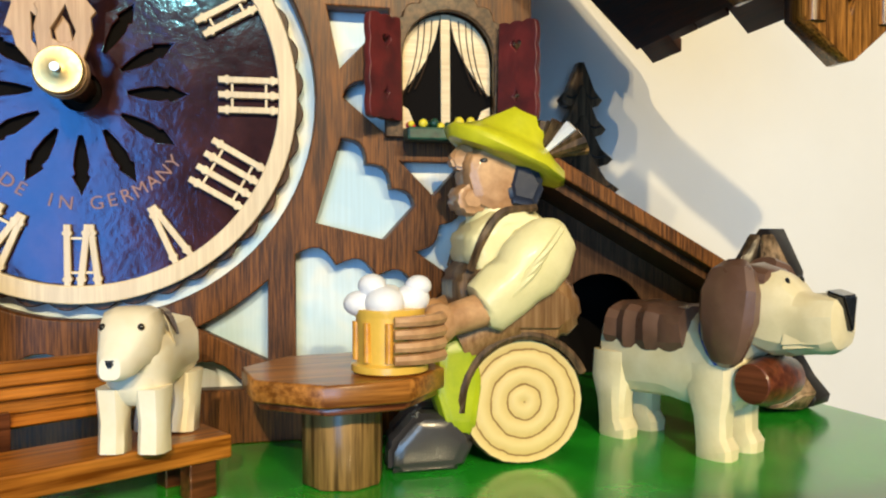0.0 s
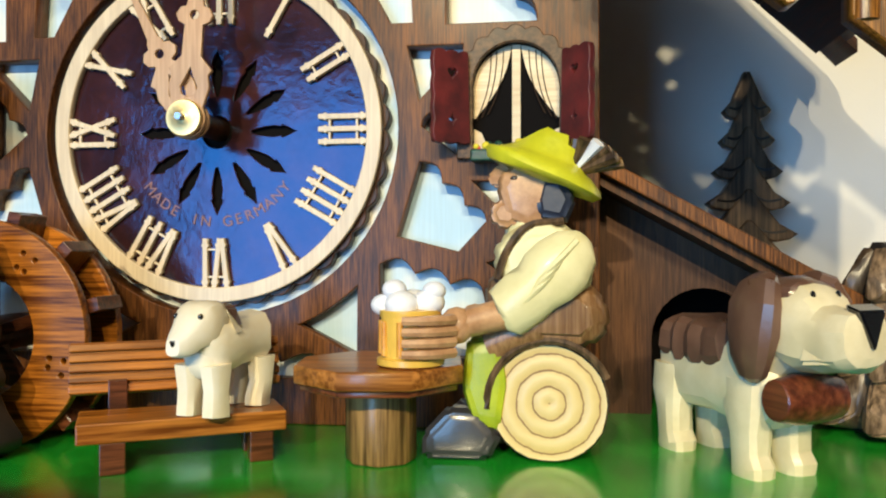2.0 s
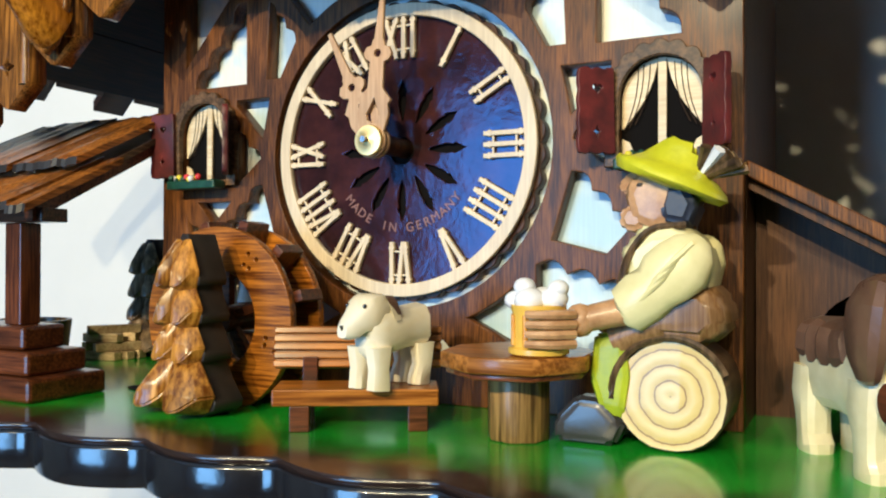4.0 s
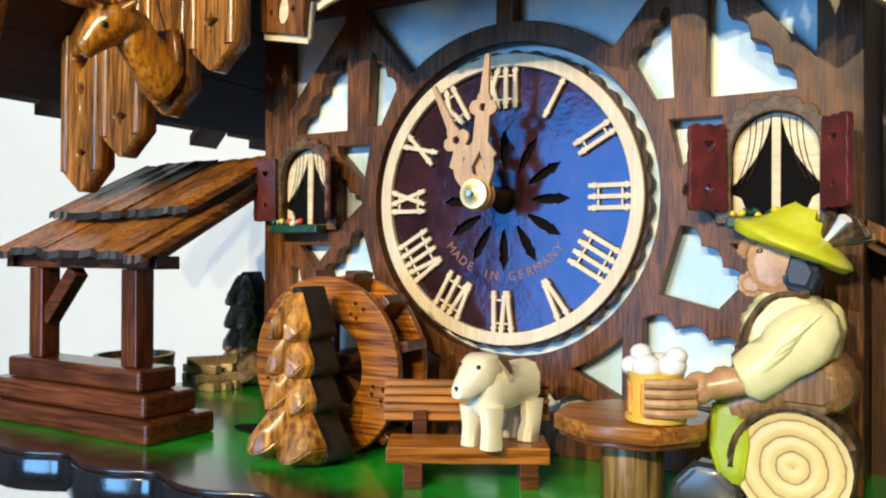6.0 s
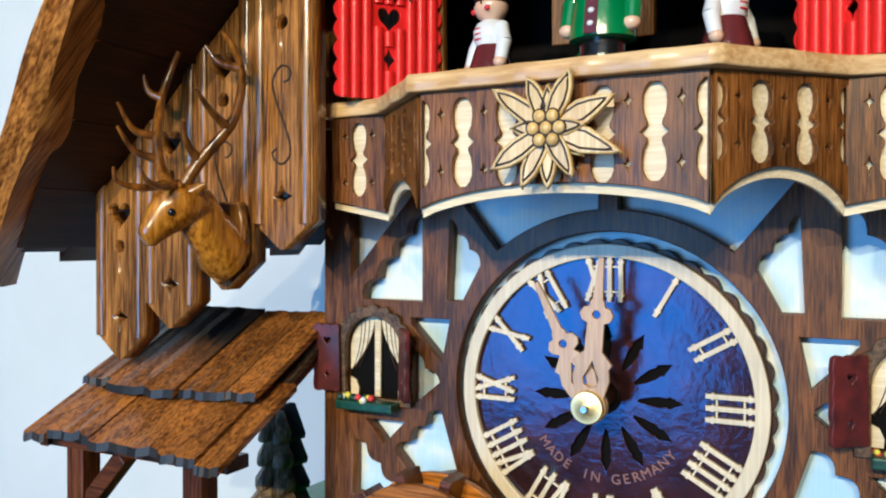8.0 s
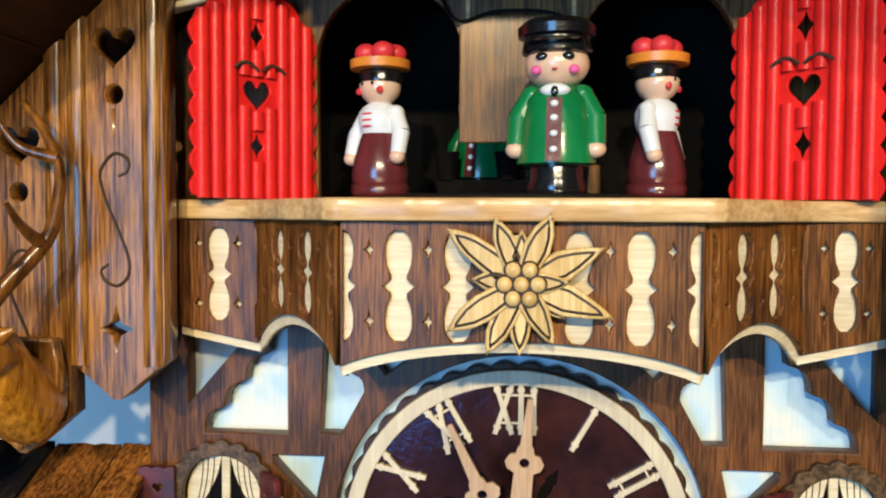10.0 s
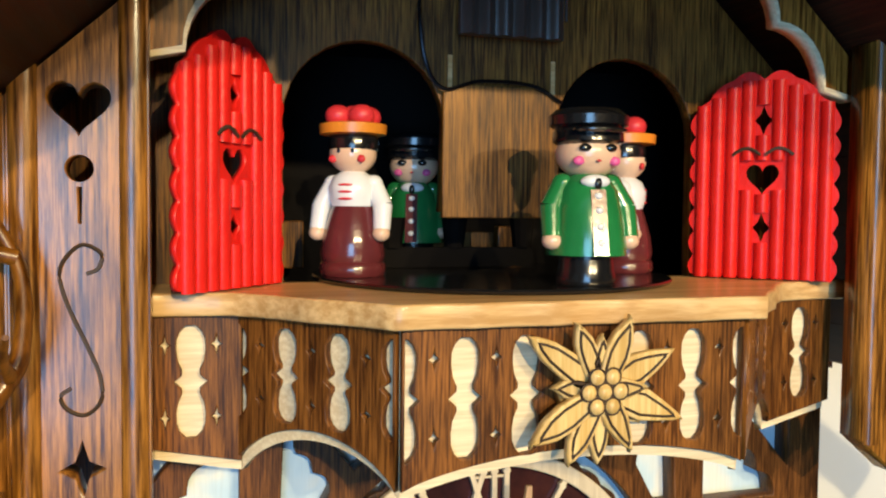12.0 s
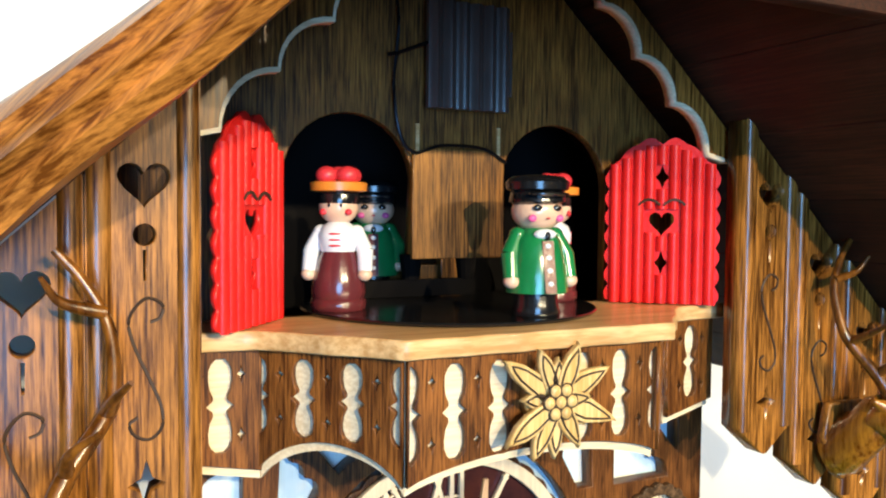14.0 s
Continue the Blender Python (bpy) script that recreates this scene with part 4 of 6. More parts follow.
def stage():
    st = thing("dance_stage", "oak stage wall with two black arched doorways", "stage")
    wall = [(-0.150, FZ - 0.007), (0.150, FZ - 0.007), (0.150, 0.31), (0.004, roof_under(0) - 0.010), (-0.004, roof_under(0) - 0.010), (-0.150, 0.31)]
    hole = [(-0.079, FZ), (0.080, FZ), *arc(0.0505, 0.3105, 0.0295, 0, 175, 14), (0.0215, 0.281), (-0.0235, 0.281), *arc(-0.0510, 0.3115, 0.0285, 5, 180, 14)]
    part("stage_wall", board([wall, hole], -0.0060, -0.0005, 0.0004), M_STAGE, st, "oak wall with two arched doorways")
    ledge = [(-0.0235, 0.279), (0.0215, 0.279), (0.0215, 0.3235), (0.011, 0.3268), (-0.013, 0.3268), (-0.0235, 0.3235)]
    part("middle_panel", board([ledge], -0.0085, -0.0062, 0.0004), M_STAGE, st, "oak panel between the doorways")
    # black sheets stand in for the shade behind the doorways
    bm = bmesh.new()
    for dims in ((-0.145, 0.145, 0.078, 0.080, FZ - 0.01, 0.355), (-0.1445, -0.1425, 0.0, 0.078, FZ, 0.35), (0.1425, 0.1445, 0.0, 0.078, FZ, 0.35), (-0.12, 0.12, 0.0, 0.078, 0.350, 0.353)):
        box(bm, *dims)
    part("stage_box", bm, M_VOID, st, "stage box coloured black in place of its inner shade")
    bm = bmesh.new()
    box(bm, -0.020, 0.018, 0.05, 0.056, FZ, 0.272)
    part("inner_block", bm, M_STAGE, st)
    for x0, x1, top in ((-0.080, -0.064, 0.020), (-0.036, -0.026, 0.016), (0.024, 0.036, 0.018)):
        bm = bmesh.new()
        box(bm, x0, x1, 0.060, 0.066, FZ, FZ + top)
        part("inner_block", bm, M_STAGE, st, "raw oak block inside the stage", bevel=0.0006)
    # flap of the cuckoo with its wire
    flap = []
    for i in range(41):
        x = -0.0195 + 0.039 * i / 40
        flap.append((x, -0.0165 + 0.0012 * math.cos(2 * math.pi * i / 40 * 6)))
    loop = flap + [(0.0195, -0.0125), (-0.0195, -0.0125)]
    part("cuckoo_flap", board([loop], 0.343, 0.388, flat=True), M_FLAP, st, "dark brown fluted flap", smooth=True)
    wire = smooth_path([(-0.035, -0.009, 0.405), (-0.031, -0.010, 0.380), (-0.033, -0.010, 0.352), (-0.030, -0.009, 0.333), (-0.0235, -0.0095, 0.3245), (-0.010, -0.0095, 0.3278), (0.010, -0.0095, 0.3272), (0.022, -0.0095, 0.3215)])
    part("wire", tube(wire, 0.0007, 6), M_WIRE, st, "thin black wire", smooth=True)
    part("wire_hook", tube([(-0.0195, -0.0140, 0.3700), (-0.028, -0.0150, 0.3665), (-0.034, -0.0155, 0.3640), (-0.038, -0.016, 0.3632)], 0.0009, 6), M_WIRE, st)
    part("flap_pin", tube([(0.0205, -0.0150, 0.350), (0.0205, -0.0150, 0.378)], 0.0005, 6), M_STEEL, st)
    for x in (-0.0205, 0.0195):
        bm = bmesh.new()
        box(bm, x - 0.0008, x + 0.0008, -0.0068, -0.0061, 0.324, 0.337)
        part("staple", bm, M_RIM, st)
    return st


stage()


def stage_door(s):
    """A fluted red door leaf, standing ajar."""
    d = thing("stage_door", "bright red fluted door with heart and diamond cut-outs", "door", (s * 0.097, -0.027, FZ), group="red stage doors", turn=-40 if s > 0 else 50)
    d.scale = (1.0, 1.0, 1.09)
    half, n = 0.0243, 96
    loop = [*wavy((half, 0.000), (half, 0.058), 7, -0.0020), (half - 0.001, 0.060), (half - 0.005, 0.0625), *wavy((half - 0.005, 0.0625), (0.011, 0.0690), 1, -0.0012), *wavy((0.011, 0.0690), (-0.011, 0.0690), 2, -0.0028)]
    loop += [*wavy((-0.011, 0.0690), (-half + 0.005, 0.0625), 1, -0.0012), (-half + 0.005, 0.0625), (-half + 0.001, 0.060), *wavy((-half, 0.058), (-half, 0.0), 7, -0.0020)]
    cuts = [heart(0, 0.0355, 0.0058), diamond(0, 0.0180, 0.0031, 0.0050, 0.8), diamond(0, 0.0550, 0.0032, 0.0050, 0.8)]
    bm = board([loop, *cuts], -0.0012, 0.0012)
    part("leaf", bm, M_RED, d, "red door leaf")
    flutes = 9
    for i in range(flutes):
        cx = -half + (i + 0.5) * 2 * half / flutes
        top = min(0.0685, 0.0605 + max(0.0, (half - abs(cx) - 0.004)) * 0.62)
        spans = [(0.0005, top)]
        if abs(cx) < 0.001:
            spans = [(0.0005, 0.0128), (0.0232, 0.0295), (0.0412, 0.0498), (0.0602, top)]
        elif abs(cx) < 0.0062:
            spans = [(0.0005, 0.0310), (0.0412, top)]
        rib = bmesh.new()
        for z0, z1 in spans:
            rings = [[rib.verts.new((cx + 0.00245 * math.cos(radians(a)), -0.0011 - 0.0021 * math.sin(radians(a)), z)) for a in range(0, 181, 20)] for z in (z0, z1)]
            for k in range(9):
                rib.faces.new((rings[0][k], rings[0][k + 1], rings[1][k + 1], rings[1][k]))
            rib.faces.new(rings[0])
            rib.faces.new(rings[1])
        part("flute", rib, M_RED, d, smooth=True)
    for q in (-1, 1):
        line = [(q * (0.0008 + 0.0098 * u), -0.0033, 0.0425 + 0.0028 * math.sin(math.pi * (u * 0.9 + 0.05))) for u in [i / 10 for i in range(11)]]
        part("brow_cut", tube(line, 0.0006, 5), M_BURN, d)


stage_door(-1)
stage_door(1)


# ---- the balcony ----
PLAN = [(-0.124, -0.0313), (-0.0944, -0.0313), (-0.0545, -0.0722), (0.0545, -0.0722), (0.0944, -0.0340), (0.124, -0.0313)]


def baluster_hole(cx, z0, z1, w=0.0042):
    h = z1 - z0
    side = []
    for u, k in ((0.0, 0.35), (0.05, 0.75), (0.12, 0.97), (0.22, 1.0), (0.32, 0.88), (0.40, 0.60), (0.44, 0.62), (0.50, 1.18), (0.56, 0.62), (0.60, 0.60), (0.68, 0.88), (0.78, 1.0), (0.88, 0.97), (0.95, 0.75), (1.0, 0.35)):
        side.append((w * k, z0 + h * u))
    return [(cx + a, z) for a, z in side] + [(cx - a, z) for a, z in reversed(side)]


def balcony():
    b = thing("balcony", "carved walnut balcony with baluster cut-outs over cream boards", "balcony")
    rim = []
    off = [(-0.128, -0.0365), (-0.0972, -0.0385), (-0.0575, -0.0795), (0.0580, -0.0805), (0.0972, -0.0400), (0.128, -0.0365)]
    for p, q in zip(off, off[1:]):
        L = (Vector(q) - Vector(p)).length
        lobes = max(1, round(L / 0.024))
        rim += wavy(p, q, lobes, 0.0011)
    rim += [off[-1], (0.128, -0.0005), (-0.128, -0.0005)]
    part("floor_rim", board([rim], FZ - 0.0070, FZ, 0.0008, flat=True), M_RIM, b, "pale pine balcony floor with a wavy rim")
    z_low, z_top = 0.2045, FZ - 0.0072
    for k, (p, q) in enumerate(zip(PLAN, PLAN[1:])):
        L = (Vector(q) - Vector(p)).length
        cells = {0: 2, 1: 3, 2: 6, 3: 3, 4: 2}[k]
        rise = {0: 0.004, 1: 0.013, 2: 0.0085, 3: 0.013, 4: 0.004}[k]
        low = []
        for i in range(25):
            u = i / 24
            if k in (0, 4):
                v = u if k == 0 else 1 - u
                z = z_low + 0.006 * (1 - v)
            else:
                z = z_low + rise * (1 - (2 * u - 1) ** 2) ** 0.8
            low.append((u * L, z))
        loop = [*low, (L, z_top), (0, z_top)]
        zc = z_low + rise + (0.004 if k in (1, 2, 3) else 0.006)
        holes = []
        step = L / cells
        for i in range(cells + 1):
            cx = i * step
            z0, z1 = 0.2125, 0.2465
            if k in (1, 3):
                z0 = 0.2185
            if 0 < i < cells or k in (0, 4):
                if 0 < i < cells:
                    holes.append(baluster_hole(cx, z0, z1))
            if i < cells:
                for zz in (z0 + 0.0062, z1 - 0.0058):
                    holes.append(diamond(cx + step / 2, zz, 0.0016, 0.0031))
        # half cut-outs at the corners
        def half(cx, sgn):
            h = [(x, z) for x, z in baluster_hole(cx, 0.2185 if k in (1, 3) else 0.2125, 0.2465) if (x - cx) * sgn > 0]
            return [(cx + sgn * 0.0008, h[0][1]), *h, (cx + sgn * 0.0008, h[-1][1])]
        if k in (1, 2, 3):
            holes += [half(0, 1), half(L, -1)]
        d = Vector(q) - Vector(p)
        rot = Matrix.Translation((p[0], p[1], 0)) @ Matrix.Rotation(math.atan2(d.y, d.x), 4, "Z")
        bm = board([loop, *holes], -0.0026, 0.0, 0.0003)
        bmesh.ops.transform(bm, matrix=rot, verts=bm.verts)
        part("fretwork_panel", bm, M_BALC, b, "walnut panel sawn with balusters and diamonds")
        back = [*[(x, z - 0.0036) for x, z in low], (L, z_top), (0, z_top)]
        bm = board([back], 0.0003, 0.0026)
        bmesh.ops.transform(bm, matrix=rot, verts=bm.verts)
        part("backing_panel", bm, M_CREAM, b, "cream backing board that shows below the fretwork")


balcony()


# ---- the dancers on their turntable ----
def turntable():
    t = thing("turntable", "round black lacquered turntable", "turntable", (-0.002, 0.0, FZ))
    bm = bmesh.new()
    lathe(bm, [(0.0655, 0.0003), (0.0660, 0.0012), (0.0655, 0.0018), (0.010, 0.0018), (0.006, 0.0026), (0.002, 0.0030)], seg=64)
    part("disc", bm, M_BLACK, t, smooth=True)
    bm = bmesh.new()
    box(bm, -0.034, 0.030, 0.030, 0.0345, 0.0019, 0.010)
    for x in (-0.030, -0.004, 0.026):
        rod(bm, (x, 0.032, 0.0098), (x, 0.032, 0.022), 0.004, 0.0055)
    part("drive_frame", bm, M_VOID, t)


turntable()
TZ = FZ + 0.0019


def figure_parts(woman):
    bm = bmesh.new()
    mats = [M_PLUM, M_WHITE, M_SKIN, M_BLACK, M_ORANGE, M_PETALRED, M_GREEN, M_PINK]
    if woman:
        lathe(bm, [(0.0098, 0.0), (0.0104, 0.0012), (0.0104, 0.0040), (0.0096, 0.0050), (0.0102, 0.0075), (0.0094, 0.014), (0.0074, 0.0215), (0.0064, 0.0245)], seg=24, mi=0)
        lathe(bm, [(0.0064, 0.0240), (0.0074, 0.0275), (0.0076, 0.0310), (0.0062, 0.0345), (0.0030, 0.0370)], seg=24, mi=1)
        ball(bm, (0, 0, 0.0425), (0.0074, 0.0074, 0.0072), 20, 2)
        lathe(bm, [(0.0060, 0.0425), (0.0078, 0.0440), (0.0080, 0.0470), (0.0070, 0.0500)], c=(0, 0.0006, 0), seg=20, mi=3)
        lathe(bm, [(0.0086, 0.0488), (0.0104, 0.0492), (0.0106, 0.0525), (0.0090, 0.0530)], seg=28, mi=4)
        for x, y in ((-0.0038, -0.003), (0.0038, -0.003), (-0.0038, 0.0035), (0.0038, 0.0035), (0.0, 0.0)):
            ball(bm, (x, y, 0.0555), (0.0042, 0.0042, 0.0038), 12, 5)
        sleeve, skin_z = 1, 0.0150
        for s in (-1, 1):
            ball(bm, (s * 0.0046, -0.0058, 0.0405), (0.0014, 0.0010, 0.0014), 8, 5)
            ball(bm, (s * 0.0022, -0.0070, 0.0432), (0.0006, 0.0005, 0.0008), 8, 3)
        for z in (0.0268, 0.0292, 0.0316):
            ball(bm, (0, -0.0072, z), (0.0024, 0.0006, 0.0005), 8, 5)
    else:
        lathe(bm, [(0.0078, 0.0), (0.0082, 0.0015), (0.0074, 0.0045), (0.0070, 0.0110)], seg=24, mi=3)
        lathe(bm, [(0.0088, 0.0090), (0.0106, 0.0095), (0.0106, 0.0135), (0.0094, 0.0230), (0.0080, 0.0300), (0.0052, 0.0345), (0.0030, 0.0360)], seg=24, mi=6)
        ball(bm, (0, 0, 0.0415), (0.0086, 0.0086, 0.0080), 20, 2)
        lathe(bm, [(0.0080, 0.0440), (0.0094, 0.0452), (0.0092, 0.0482), (0.0086, 0.0492), (0.0104, 0.0502), (0.0106, 0.0530), (0.0086, 0.0552), (0.0030, 0.0560)], seg=24, mi=3)
        ball(bm, (0, -0.0088, 0.0482), (0.0072, 0.0040, 0.0012), 14, 3)
        sleeve, skin_z = 6, 0.0140
        hull(bm, [(x, y, z) for x in (-0.0020, 0.0020) for y, z in ((-0.0118, 0.0098), (-0.0092, 0.0098), (-0.0084, 0.0300), (-0.0060, 0.0300))], 0)
        for z in (0.0135, 0.0185, 0.0235, 0.0280):
            ball(bm, (0, -0.0116 + (z - 0.0098) * 0.16, z), (0.0011, 0.0008, 0.0011), 8, 1)
        ball(bm, (0, -0.0062, 0.0325), (0.0040, 0.0022, 0.0022), 12, 1)
        ball(bm, (0, -0.0084, 0.0318), (0.0010, 0.0007, 0.0018), 8, 3)
        for s in (-1, 1):
            ball(bm, (s * 0.0048, -0.0070, 0.0388), (0.0015, 0.0010, 0.0015), 8, 7)
            ball(bm, (s * 0.0034, -0.0078, 0.0428), (0.0017, 0.0009, 0.0013), 10, 3)
        ball(bm, (0, -0.0086, 0.0388), (0.0007, 0.0005, 0.0004), 8, 5)
    for s in (-1, 1):
        rod(bm, (s * 0.0066, 0.0006, 0.0325), (s * 0.0100, -0.0008, 0.0245), 0.0028, 0.0031, 12, sleeve)
        ball(bm, (s * 0.0066, 0.0006, 0.0322), 0.0031, 12, sleeve)
        rod(bm, (s * 0.0100, -0.0008, 0.0248), (s * 0.0104, -0.0030, skin_z + 0.0012), 0.0031, 0.0027, 12, sleeve)
        ball(bm, (s * 0.0104, -0.0034, skin_z), 0.0028, 12, 2)
    bmesh.ops.scale(bm, vec=(1.12, 1.10, 1.0) if woman else (1.22, 1.14, 1.0), verts=bm.verts)
    return bm, mats


def dancers():
    spots = [(True, 184, -30), (False, -75, -6), (True, -6, 60), (False, 108, -20)]
    words = {True: "painted wooden woman with a white blouse, plum skirt and pompom hat", False: "painted wooden man with a green jacket and black hat"}
    made = {}
    for woman, angle, turn in spots:
        if woman not in made:
            bm, mats = figure_parts(woman)
            ob = part("dancer_figurine", bm, mats, smooth=True)
            made[woman] = tagged(ob, words[woman], "figurine", "dancers on the turntable")
        else:
            ob = made[woman].copy()
            scene.collection.objects.link(ob)
        a = radians(angle)
        ob.matrix_world = pose(-0.002 + 0.053 * math.cos(a), 0.053 * math.sin(a), TZ, 0, 0, turn)


dancers()


# ---- edelweiss on the balcony ----
def edelweiss():
    e = thing("edelweiss_ornament", "yellow carved edelweiss ornament on the balcony front", "ornament", (0.0010, -0.0790, 0.2315))
    part("mount", board([circle(0, 0, 0.0110, 24)], -0.0010, 0.0042), M_EDEL, e, "round block behind the petals")
    rng = random.Random(3)
    petals = [(144, 0.0272, 0.0050), (112, 0.0212, 0.0042), (67, 0.0228, 0.0046), (24, 0.0262, 0.0050), (-20, 0.0284, 0.0052), (-62, 0.0202, 0.0044), (-91, 0.0215, 0.0044),
              (-116, 0.0234, 0.0046), (-147, 0.0264, 0.0050), (176, 0.0150, 0.0038), (90, 0.0160, 0.0036), (2, 0.0140, 0.0036), (-38, 0.0165, 0.0036)]
    for k, (a, L, w) in enumerate(petals):
        a = radians(a)
        outline = []
        for side in (1, -1):
            us = (0.05, 0.25, 0.5, 0.72, 0.88, 0.96)
            for u in (us if side == 1 else us[::-1]):
                half = 0.86 * w * (math.sin(math.pi * min(1, u * 0.92 + 0.10)) ** 0.8) * (1 + 0.10 * math.sin(9 * u + k))
                outline.append((u * L, side * half))
            if side == 1:
                outline.append((L, 0.0008 * math.sin(k)))
        turned = [(x * math.cos(a) - z * math.sin(a), x * math.sin(a) + z * math.cos(a)) for x, z in outline]
        back = -0.0008 - 0.0009 * (k % 3)
        p = part("petal", board([turned], back - 0.0030, back, 0.0006), M_EDEL, e, "pale yellow carved petal")
        ins = [(x * 0.80 + L * 0.08, z * 0.62) for x, z in outline]
        line = [(x * math.cos(a) - z * math.sin(a), back - 0.0031, x * math.sin(a) + z * math.cos(a)) for x, z in ins]
        part("burnt_line", tube(line + [line[0]], 0.00042, 5), M_BURN, p)
    for k in range(7):
        a = 2 * math.pi * k / 6
        r = 0.0 if k == 6 else 0.0048
        bm = bmesh.new()
        ball(bm, (r * math.cos(a), -0.0058, r * math.sin(a)), (0.0023, 0.0018, 0.0023), 14)
        part("floret", bm, M_EDEL, e, smooth=True)
        loop = [(r * math.cos(a) + 0.0024 * math.cos(b), -0.0061, r * math.sin(a) + 0.0024 * math.sin(b)) for b in [2 * math.pi * i / 14 for i in range(15)]]
        part("burnt_ring", tube(loop, 0.0004, 5), M_BURN, e)


edelweiss()


# ---- stag heads ----
def stag(s):
    x0, y0, z0 = -0.165, -0.091, 0.2012
    bm = bmesh.new()
    # neck, widening to the plaque
    rings = [((0.000, 0.0335, -0.016), 0.0138, 0.0150), ((0.000, 0.027, -0.013), 0.0136, 0.0150), ((0.001, 0.018, -0.005), 0.0110, 0.0130), ((0.001, 0.011, 0.003), 0.0108, 0.0128), ((0.000, 0.006, 0.007), 0.0092, 0.0108)]
    loops = []
    for (cx, cy, cz), rx, rz in rings:
        loops.append([bm.verts.new((cx + rx * math.cos(a), cy + 0.35 * rz * math.sin(a), cz + rz * math.sin(a) * 0.92)) for a in [2 * math.pi * i / 20 for i in range(20)]])
    for a, b in zip(loops, loops[1:]):
        for i in range(20):
            bm.faces.new((a[i], a[(i + 1) % 20], b[(i + 1) % 20], b[i]))
    bm.faces.new(loops[0])
    bm.faces.new(loops[-1])
    # skull and muzzle
    head = [((0.004, 0.0105, 0.0105), 0.0052, 0.0056), ((0.0024, 0.0075, 0.0092), 0.0086, 0.0094), ((-0.0006, 0.0020, 0.0068), 0.0094, 0.0100), ((-0.0038, -0.003, 0.0022), 0.0078, 0.0084), ((-0.0062, -0.0062, -0.0022), 0.0060, 0.0066), ((-0.0080, -0.0090, -0.0062), 0.0050, 0.0053), ((-0.0092, -0.0106, -0.0088), 0.0047, 0.0047), ((-0.0100, -0.0116, -0.0104), 0.0028, 0.0028)]
    axis = Vector((-0.0135, -0.0258, -0.027)).normalized()
    side = axis.cross(Vector((0, 0, 1))).normalized()
    up = side.cross(axis)
    loops = []
    for c, rx, rz in head:
        loops.append([bm.verts.new(Vector(c) + side * 1.16 * rx * math.cos(a) + up * 1.2 * rz * math.sin(a)) for a in [2 * math.pi * i / 18 for i in range(18)]])
    for a, b in zip(loops, loops[1:]):
        for i in range(18):
            bm.faces.new((a[i], a[(i + 1) % 18], b[(i + 1) % 18], b[i]))
    bm.faces.new(loops[0])
    bm.faces.new(loops[-1])
    for q in (-1, 1):
        ball(bm, Vector((-0.0042, -0.0035, 0.0028)) + side * q * 0.0084, 0.0019, 10, 1)
        ear = [Vector((0.001, 0.005, 0.012)) + side * q * 0.006 + side * q * 0.006 * u + Vector((0.002, 0.004, 0.004)) * u for u in (0, 0.35, 0.7, 1.0)]
        join(bm, tube(ear, 0.0042, 8, 0.0010))
        ball(bm, Vector((-0.0093, -0.0110, -0.0080)) + side * q * 0.0032, 0.0011, 8, 1)
    for i in range(7):
        a = 2 * math.pi * i / 7
        ball(bm, (-0.002 + 0.005 * math.cos(a), -0.003 + 0.003 * math.sin(a), 0.0150), (0.0028, 0.0024, 0.0022), 8)
    # antlers that lean back, with tines that reach forward
    left = [(-0.0085, 0.003, 0.0139), (-0.0165, 0.0062, 0.0221), (-0.0215, 0.0085, 0.0317), (-0.0250, 0.0110, 0.0428), (-0.0290, 0.0180, 0.0610), (-0.0268, 0.0215, 0.0740), (-0.0225, 0.0230, 0.0850)]
    right = [(-0.0010, 0.003, 0.0139), (0.0050, 0.0082, 0.0267), (0.0167, 0.0148, 0.0428), (0.0192, 0.0186, 0.0524), (0.0180, 0.0240, 0.0690), (0.0110, 0.0262, 0.0830), (0.0030, 0.0270, 0.0930)]
    tines = [((-0.0205, 0.0080, 0.0290), (-0.0275, -0.0010, 0.0330), (-0.0300, -0.0090, 0.0440)), ((-0.0248, 0.0108, 0.0412), (-0.0310, 0.0020, 0.0437), (-0.0330, -0.0060, 0.0560)),
             ((-0.0290, 0.0180, 0.0610), (-0.0350, 0.0150, 0.0650), (-0.0365, 0.0130, 0.0740)), ((0.0050, 0.0085, 0.0272), (0.0060, -0.0008, 0.0358), (0.0135, -0.0100, 0.0437)),
             ((0.0167, 0.0150, 0.0433), (0.0177, 0.0025, 0.0495), (0.0215, -0.0115, 0.0574)), ((0.0172, 0.0246, 0.0730), (0.0047, 0.0220, 0.0770), (-0.0010, 0.0190, 0.0850))]
    mark = len(bm.faces)
    for line in (left, right):
        join(bm, tube(smooth_path(line), 0.0033, 8, 0.0014))
    for line in tines:
        join(bm, tube(smooth_path(line), 0.0025, 8, 0.0008))
    for q in (-1, 1):
        hook = [(q * 0.004 - 0.002, -0.002, 0.016), (q * 0.007 - 0.003, -0.014, 0.0140), (q * 0.009 - 0.004, -0.024, 0.0165), (q * 0.008 - 0.004, -0.027, 0.0225)]
        join(bm, tube(smooth_path(hook), 0.0023, 8, 0.0007))
    for f in list(bm.faces)[mark:]:
        f.material_index = 2
    if s > 0:
        bmesh.ops.scale(bm, vec=(-1, 1, 1), verts=bm.verts)
    ob = part("carved_stag", bm, [M_DEER, M_BLACK, M_ANTLER], smooth=True, sharp=60)
    tagged(ob, "varnished amber carved stag head with branching antlers", "stag head", "carved stag heads")
    ob.scale = (0.93, 0.93, 0.93)
    ob.location = (0, y0, z0)
    ob.location.x = x0 if s < 0 else 0.181
